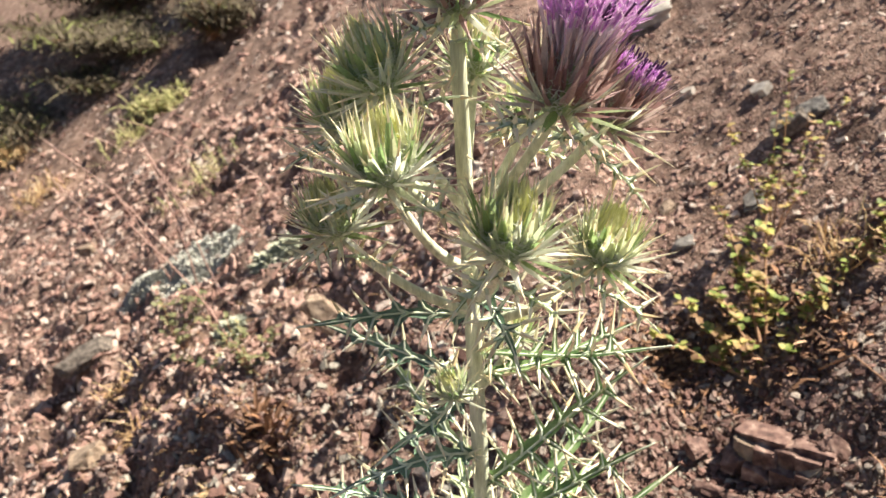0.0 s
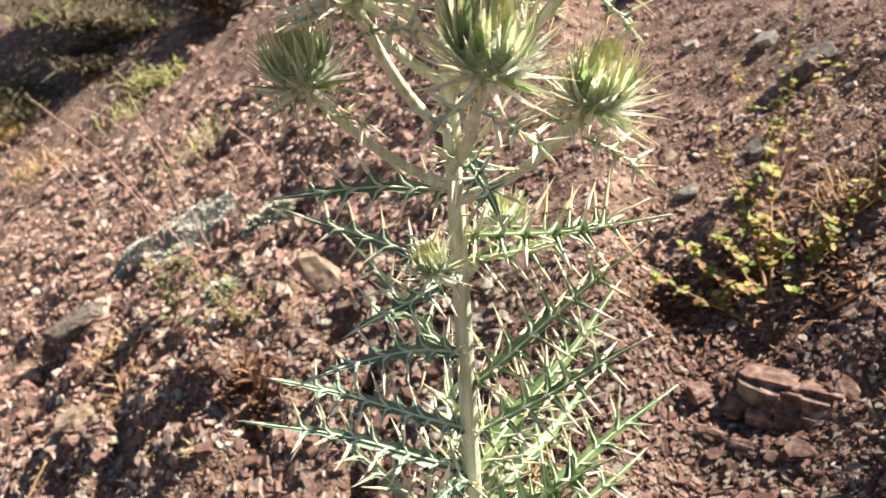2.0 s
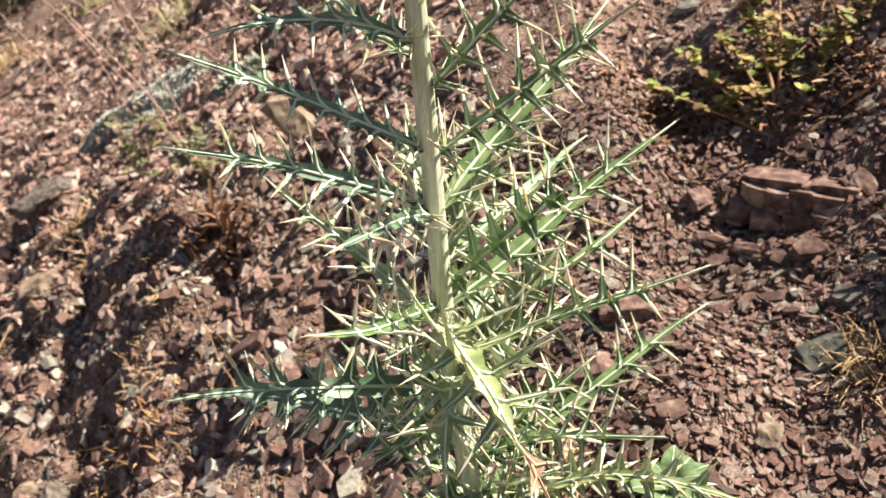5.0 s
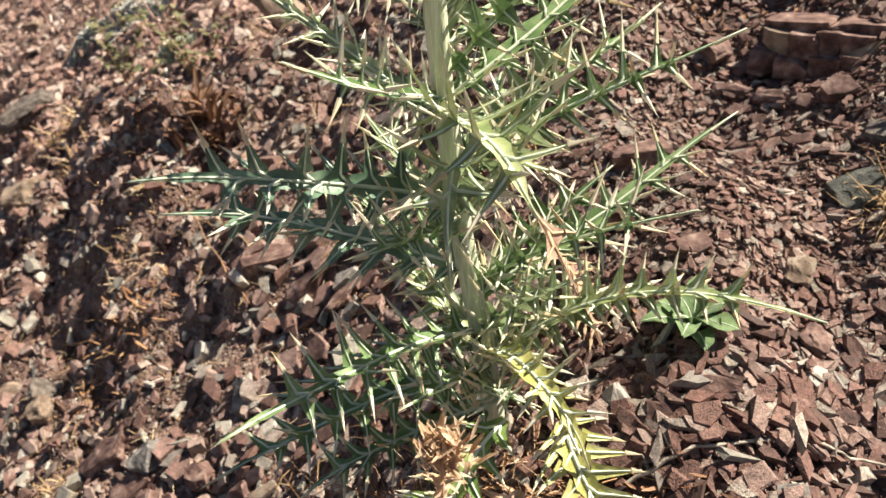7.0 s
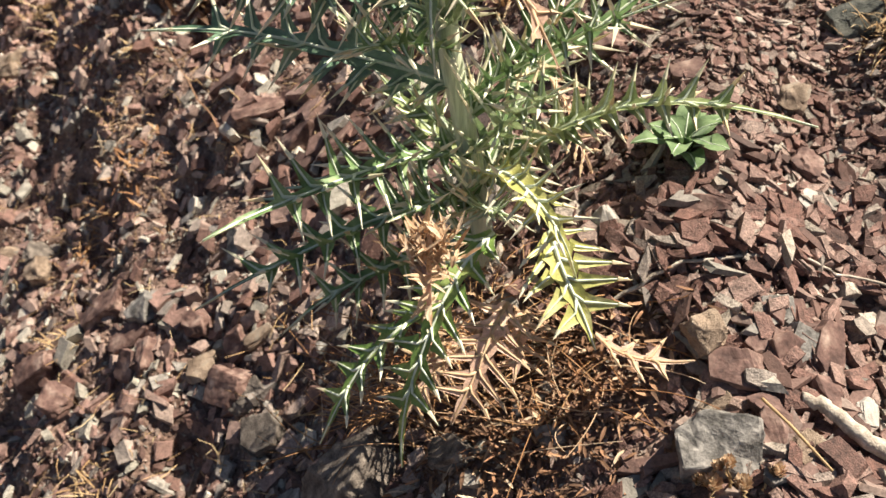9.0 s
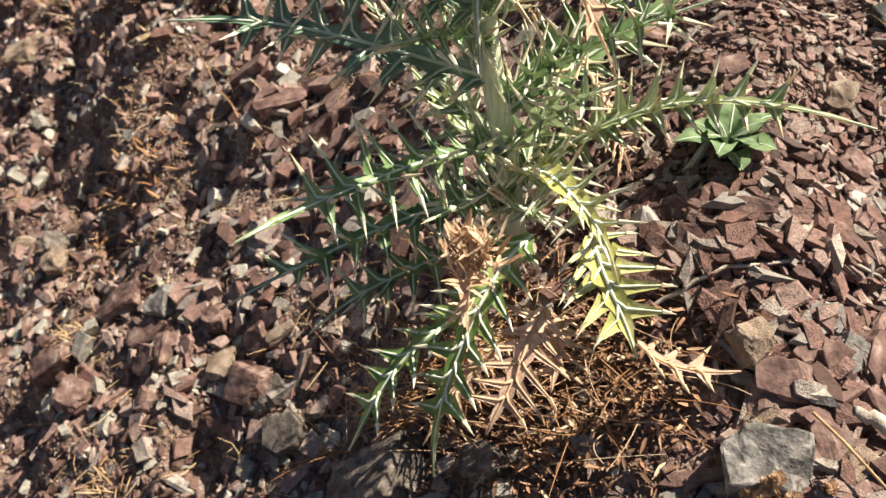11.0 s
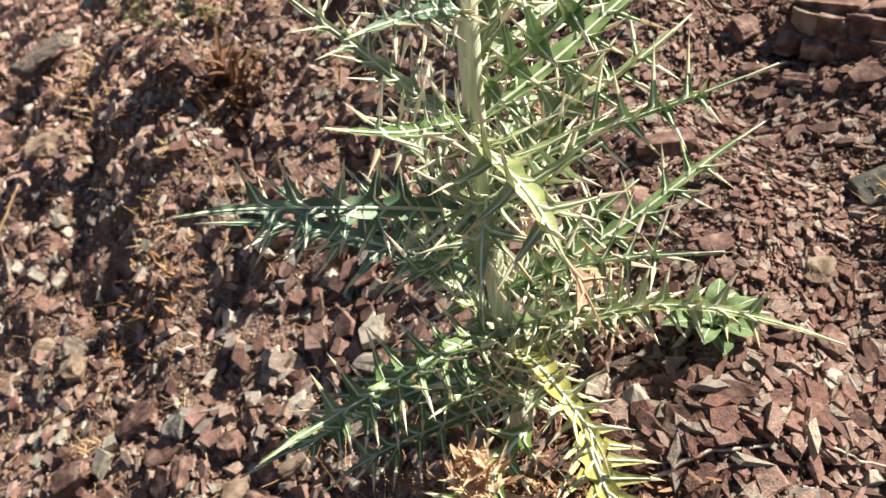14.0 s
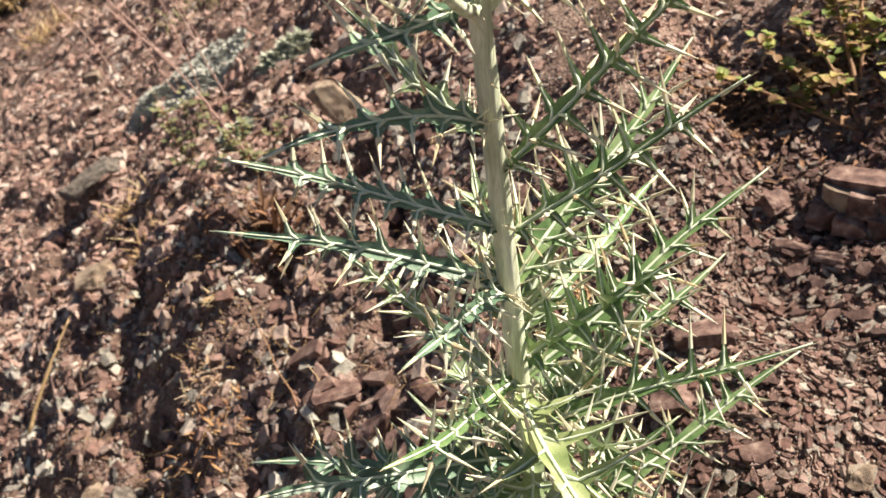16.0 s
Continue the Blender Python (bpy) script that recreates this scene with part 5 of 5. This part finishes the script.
def strand(name, label, points, r0, r1, mat, category, sides=7, wobble=0.0):
    """A bent twig or stalk through the given bends."""
    pts = [Vector(p) for p in points]
    path = []
    for i in range(len(pts) - 1):
        for k in range(6):
            s = k / 6
            path.append(pts[i].lerp(pts[i + 1], s) + wobble * noise.noise_vector(9.0 * (i + s) * Vector((1, 0.3, 0.2))))
    path.append(pts[-1])
    n = len(path) - 1
    sh = Shape()
    sh.tube(path, [(r0 + (r1 - r0) * i / n) * (1 + 0.25 * noise.noise((i * 0.9, r0 * 900, 0))) for i in range(n + 1)], sides)
    return tagged(new(name, sh.mesh(name, [mat], True)), label, category)


strand("dry_twig", "thin pale dry twig lying on the rubble", [on_ground(0.160, 0.408, 0.008), on_ground(0.205, 0.413, 0.012), on_ground(0.270, 0.420, 0.013), on_ground(0.296, 0.418, 0.011), on_ground(0.340, 0.404, 0.010)], 0.0013, 0.0008, drift_wood, "twig", wobble=0.002)
strand("driftwood_stick", "bleached grey weathered stick among stones", [on_ground(0.250, 0.334, 0.012), on_ground(0.262, 0.326, 0.014), on_ground(0.274, 0.314, 0.013), on_ground(0.300, 0.306, 0.012), on_ground(0.330, 0.300, 0.012)], 0.0032, 0.0052, drift_wood, "stick", 10, 0.002)
strand("straw", "pale dry straw lying on stones", [on_ground(0.228, 0.328, 0.020), on_ground(0.237, 0.312, 0.020), on_ground(0.250, 0.288, 0.018)], 0.0009, 0.0007, dry_grass, "straw")
strand("dry_stalk", "thin reddish dry stalk on the slope", [on_ground(-0.116, 0.735, 0.01), on_ground(-0.17, 0.82, 0.03), on_ground(-0.234, 0.957, 0.03)], 0.0010, 0.0006, bush_twig, "stalk", wobble=0.004)
for foot, top in (((-0.265, 1.215), (-0.443, 1.269, 0.241)), ((-0.39, 1.45), (-0.455, 1.448, 0.263)), ((-0.384, 1.52), (-0.511, 1.565, 0.273)), ((-0.52, 1.72), (-0.738, 1.663, 0.25)),
                  ((-0.532, 1.687), (-0.604, 1.657, 0.126)), ((-0.485, 1.767), (-0.567, 1.737, 0.193)), ((-0.908, 2.582), (-1.034, 2.552, -0.019)), ((-0.615, 2.264), (-0.799, 2.234, 0.120)),
                  ((-0.34, 1.661), (-0.415, 1.631, 0.096)), ((-0.303, 1.739), (-0.371, 1.709, 0.180)), ((-0.651, 2.433), (-0.709, 2.403, 0.082)), ((-0.68, 1.80), (-0.79, 1.77, 0.06)), ((-0.73, 1.92), (-0.86, 1.90, 0.10))):
    low, high = on_ground(*foot), Vector(top)
    strand("dry_stalk", "thin pinkish dry stalk leaning over the slope", [low, low.lerp(high, 0.5) + Vector((0, 0, 0.08 * (high - low).length)), high], 0.0015, 0.0010, pink_stalk, "stalk", wobble=0.004)
strand("red_stalk", "bare red-brown stalk beside the bush", [on_ground(0.445, 0.845, 0.02), (0.462, 0.815, 0.288), (0.492, 0.775, 0.272), on_ground(0.52, 0.74, 0.0)], 0.0012, 0.0008, bush_twig, "stalk")

# withered flower head and litter at the thistle's foot
foot = on_ground(0.066, 0.425, -0.004)
wither = tree("withered_flower", "tan withered dry flower head on a short stalk", "dried flower", foot)
top = Vector((0.068, 0.341, 0.160))
sh = Shape()
sh.tube([bezier(foot, Vector((0.062, 0.370, 0.09)), top, k / 8) for k in range(9)], [0.0018 - 0.0006 * k / 8 for k in range(9)], 6)
part("stalk", sh.mesh("stalk", [leaf_dry], True), wither)
sh = Shape()
for k in range(240):
    root = top + Vector((random.gauss(0, 0.0055), random.gauss(0, 0.0045), random.gauss(0, 0.0045)))
    blade_strip(sh, root, scatter_way(0.1, 2.2), dice(0.006, 0.012), dice(0.0006, 0.0016), dice(-0.4, 0.5), steps=4)
for k in range(50):
    f = dice(0.15, 0.95)
    root = bezier(foot, Vector((0.062, 0.370, 0.09)), top, f)
    blade_strip(sh, root, scatter_way(-0.3, 0.9), dice(0.006, 0.014), dice(0.001, 0.002), 0.2, steps=3)
tagged(part("dry_head", sh.mesh("dry_head", [pink_straw]), wither), kind="stuff")
litter = Shape()
for k in range(3000):
    x, y = random.gauss(0.118, 0.036), random.gauss(0.390, 0.036)
    root = on_ground(x, y, dice(0.0, 0.008))
    blade_strip(litter, root, scatter_way(-0.15, 0.35), dice(0.004, 0.014), dice(0.0004, 0.0014), dice(-0.4, 0.6), 1 if k % 9 == 0 else 0, 3)
tagged(new("leaf_litter", litter.mesh("leaf_litter", [rusty_litter, pink_straw])), "brown shredded leaf litter under the thistle", "leaf litter", kind="stuff")
threads = Shape()
for k in range(320):
    if k % 4:
        x, y = random.gauss(0.045, 0.032), 0.395 + abs(random.gauss(0, 0.035))
    else:
        x, y = random.gauss(0.125, 0.026), random.gauss(0.385, 0.020)
    p = on_ground(x, y, dice(0.0, 0.045 if k % 4 else 0.014))
    q = p + scatter_way(0.0, 0.6) * dice(0.02, 0.07)
    c = p.lerp(q, dice(0.3, 0.7)) + dice(0.004, 0.020) * scatter_way(-0.2, 0.9)
    threads.tube([bezier(p, c, q, i / 7) for i in range(8)], [0.00042 - 0.00003 * i for i in range(8)], 4, k % 6 == 0)
tagged(new("dry_stems", threads.mesh("dry_stems", [rust_stem, pink_straw])), "tangle of thin orange-brown dry stems at the foot", "leaf litter", kind="stuff")


# dry seed heads beside the light rock
def seed_head(x, y, lift, r):
    foot = on_ground(x, y, 0.004)
    thing = tree("dry_seed_head", "small tan dried seed head on a thin stalk", "dried flower", foot, "dried seed heads by the rock")
    top = foot + Vector((dice(-0.008, 0.008), dice(-0.006, 0.004), lift))
    st = Shape()
    st.tube([bezier(foot, foot.lerp(top, 0.5) + 0.004 * scatter(), top, k / 6) for k in range(7)], [0.0007] * 7, 6)
    part("stalk", st.mesh("stalk", [dry_grass], True), thing)
    cup = Shape()
    for k in range(46):
        f = (k + 0.5) / 46
        a = k * 2.39996
        el = 1.5 - 2.4 * f
        way = Vector((math.cos(a) * math.cos(el), math.sin(a) * math.cos(el), math.sin(el)))
        blade_strip(cup, top + 0.35 * r * way, (way + Vector((0, 0, 1.3))).normalized(), r * dice(0.6, 0.9), 0.24 * r, -0.1, steps=3)
    tagged(part("seed_cup", cup.mesh("seed_cup", [pink_straw]), thing), kind="stuff")


for x, y, lift, r in ((0.190, 0.297, 0.012, 0.0052), (0.200, 0.292, 0.009, 0.0060), (0.209, 0.296, 0.016, 0.0048), (0.214, 0.288, 0.010, 0.0055), (0.197, 0.305, 0.020, 0.0040), (0.222, 0.292, 0.008, 0.0050)):
    seed_head(x, y, lift, r)

# dry weeds and loose plant remains on the slope below
tuft("dry_grass_tuft", "tan dry weed clump on the scree", -0.569, 1.426, 90, 0.055, 0.020, dry_grass, 0.0016, 0.2, 1.8)
bush("dry_weed", "thin yellow-green weed beside a washed-out hollow", on_ground(-0.43, 1.406, -0.01),
     [(-0.47, 1.42, 0.05), (-0.42, 1.40, 0.07), (-0.39, 1.43, 0.04), (-0.45, 1.38, 0.02)], herb_green, bush_twig, 120, 0.012, "weed", 0.0012, 0.2)
tuft("dry_grass_tuft", "pale star-shaped dry grass remains", -0.274, 0.982, 26, 0.030, 0.006, dry_grass, 0.0011, 0.0, 0.9)
tuft("dry_grass_tuft", "bleached curled dry grass remains", -0.290, 0.900, 60, 0.030, 0.012, pink_straw, 0.0009, 0.0, 0.9)
tuft("dry_grass_tuft", "orange curled dry grass remains", -0.223, 0.483, 90, 0.026, 0.014, dry_grass, 0.0005, 0.0, 0.9)
tuft("dry_leaf_clump", "brown dead weed on the slope", -0.285, 0.800, 300, 0.022, 0.034, rust_stem, 0.0010, 0.0, 1.4, "leaf litter")
tuft("dry_leaf_clump", "rust-brown dead weed beside a hollow", -0.300, 1.100, 200, 0.022, 0.030, rusty_litter, 0.0013, 0.0, 1.4, "leaf litter")
strand("dry_stalk", "jointed pale dry stalk standing on the scree", [on_ground(-0.62, 1.02, 0.0), on_ground(-0.585, 1.085, 0.03), on_ground(-0.565, 1.13, 0.06)], 0.0030, 0.0012, dry_grass, "stalk", wobble=0.003)
strand("dry_stalk", "thin orange dry stalk lying on the scree", [on_ground(-0.185, 0.90, 0.01), on_ground(-0.14, 0.82, 0.012), on_ground(-0.10, 0.76, 0.01)], 0.0010, 0.0006, dry_grass, "stalk", wobble=0.003)
remains = Shape()
for k in range(1500):
    y = dice(0.42, 1.45)
    x = dice(-0.62, 0.10) * (0.5 + 0.5 * y)
    p = on_ground(x, y, dice(0.002, 0.010))
    q = p + scatter_way(-0.5, 0.5) * dice(0.006, 0.034)
    q.z = max(q.z, ground_z(q.x, q.y) + 0.001)
    remains.tube([p, p.lerp(q, 0.5) + 0.003 * scatter(), q], [0.00045, 0.0004, 0.0002], 3)
tagged(new("plant_remains", remains.mesh("plant_remains", [dry_grass])), "thin dry stems and fibres strewn over the scree", "leaf litter", kind="stuff")
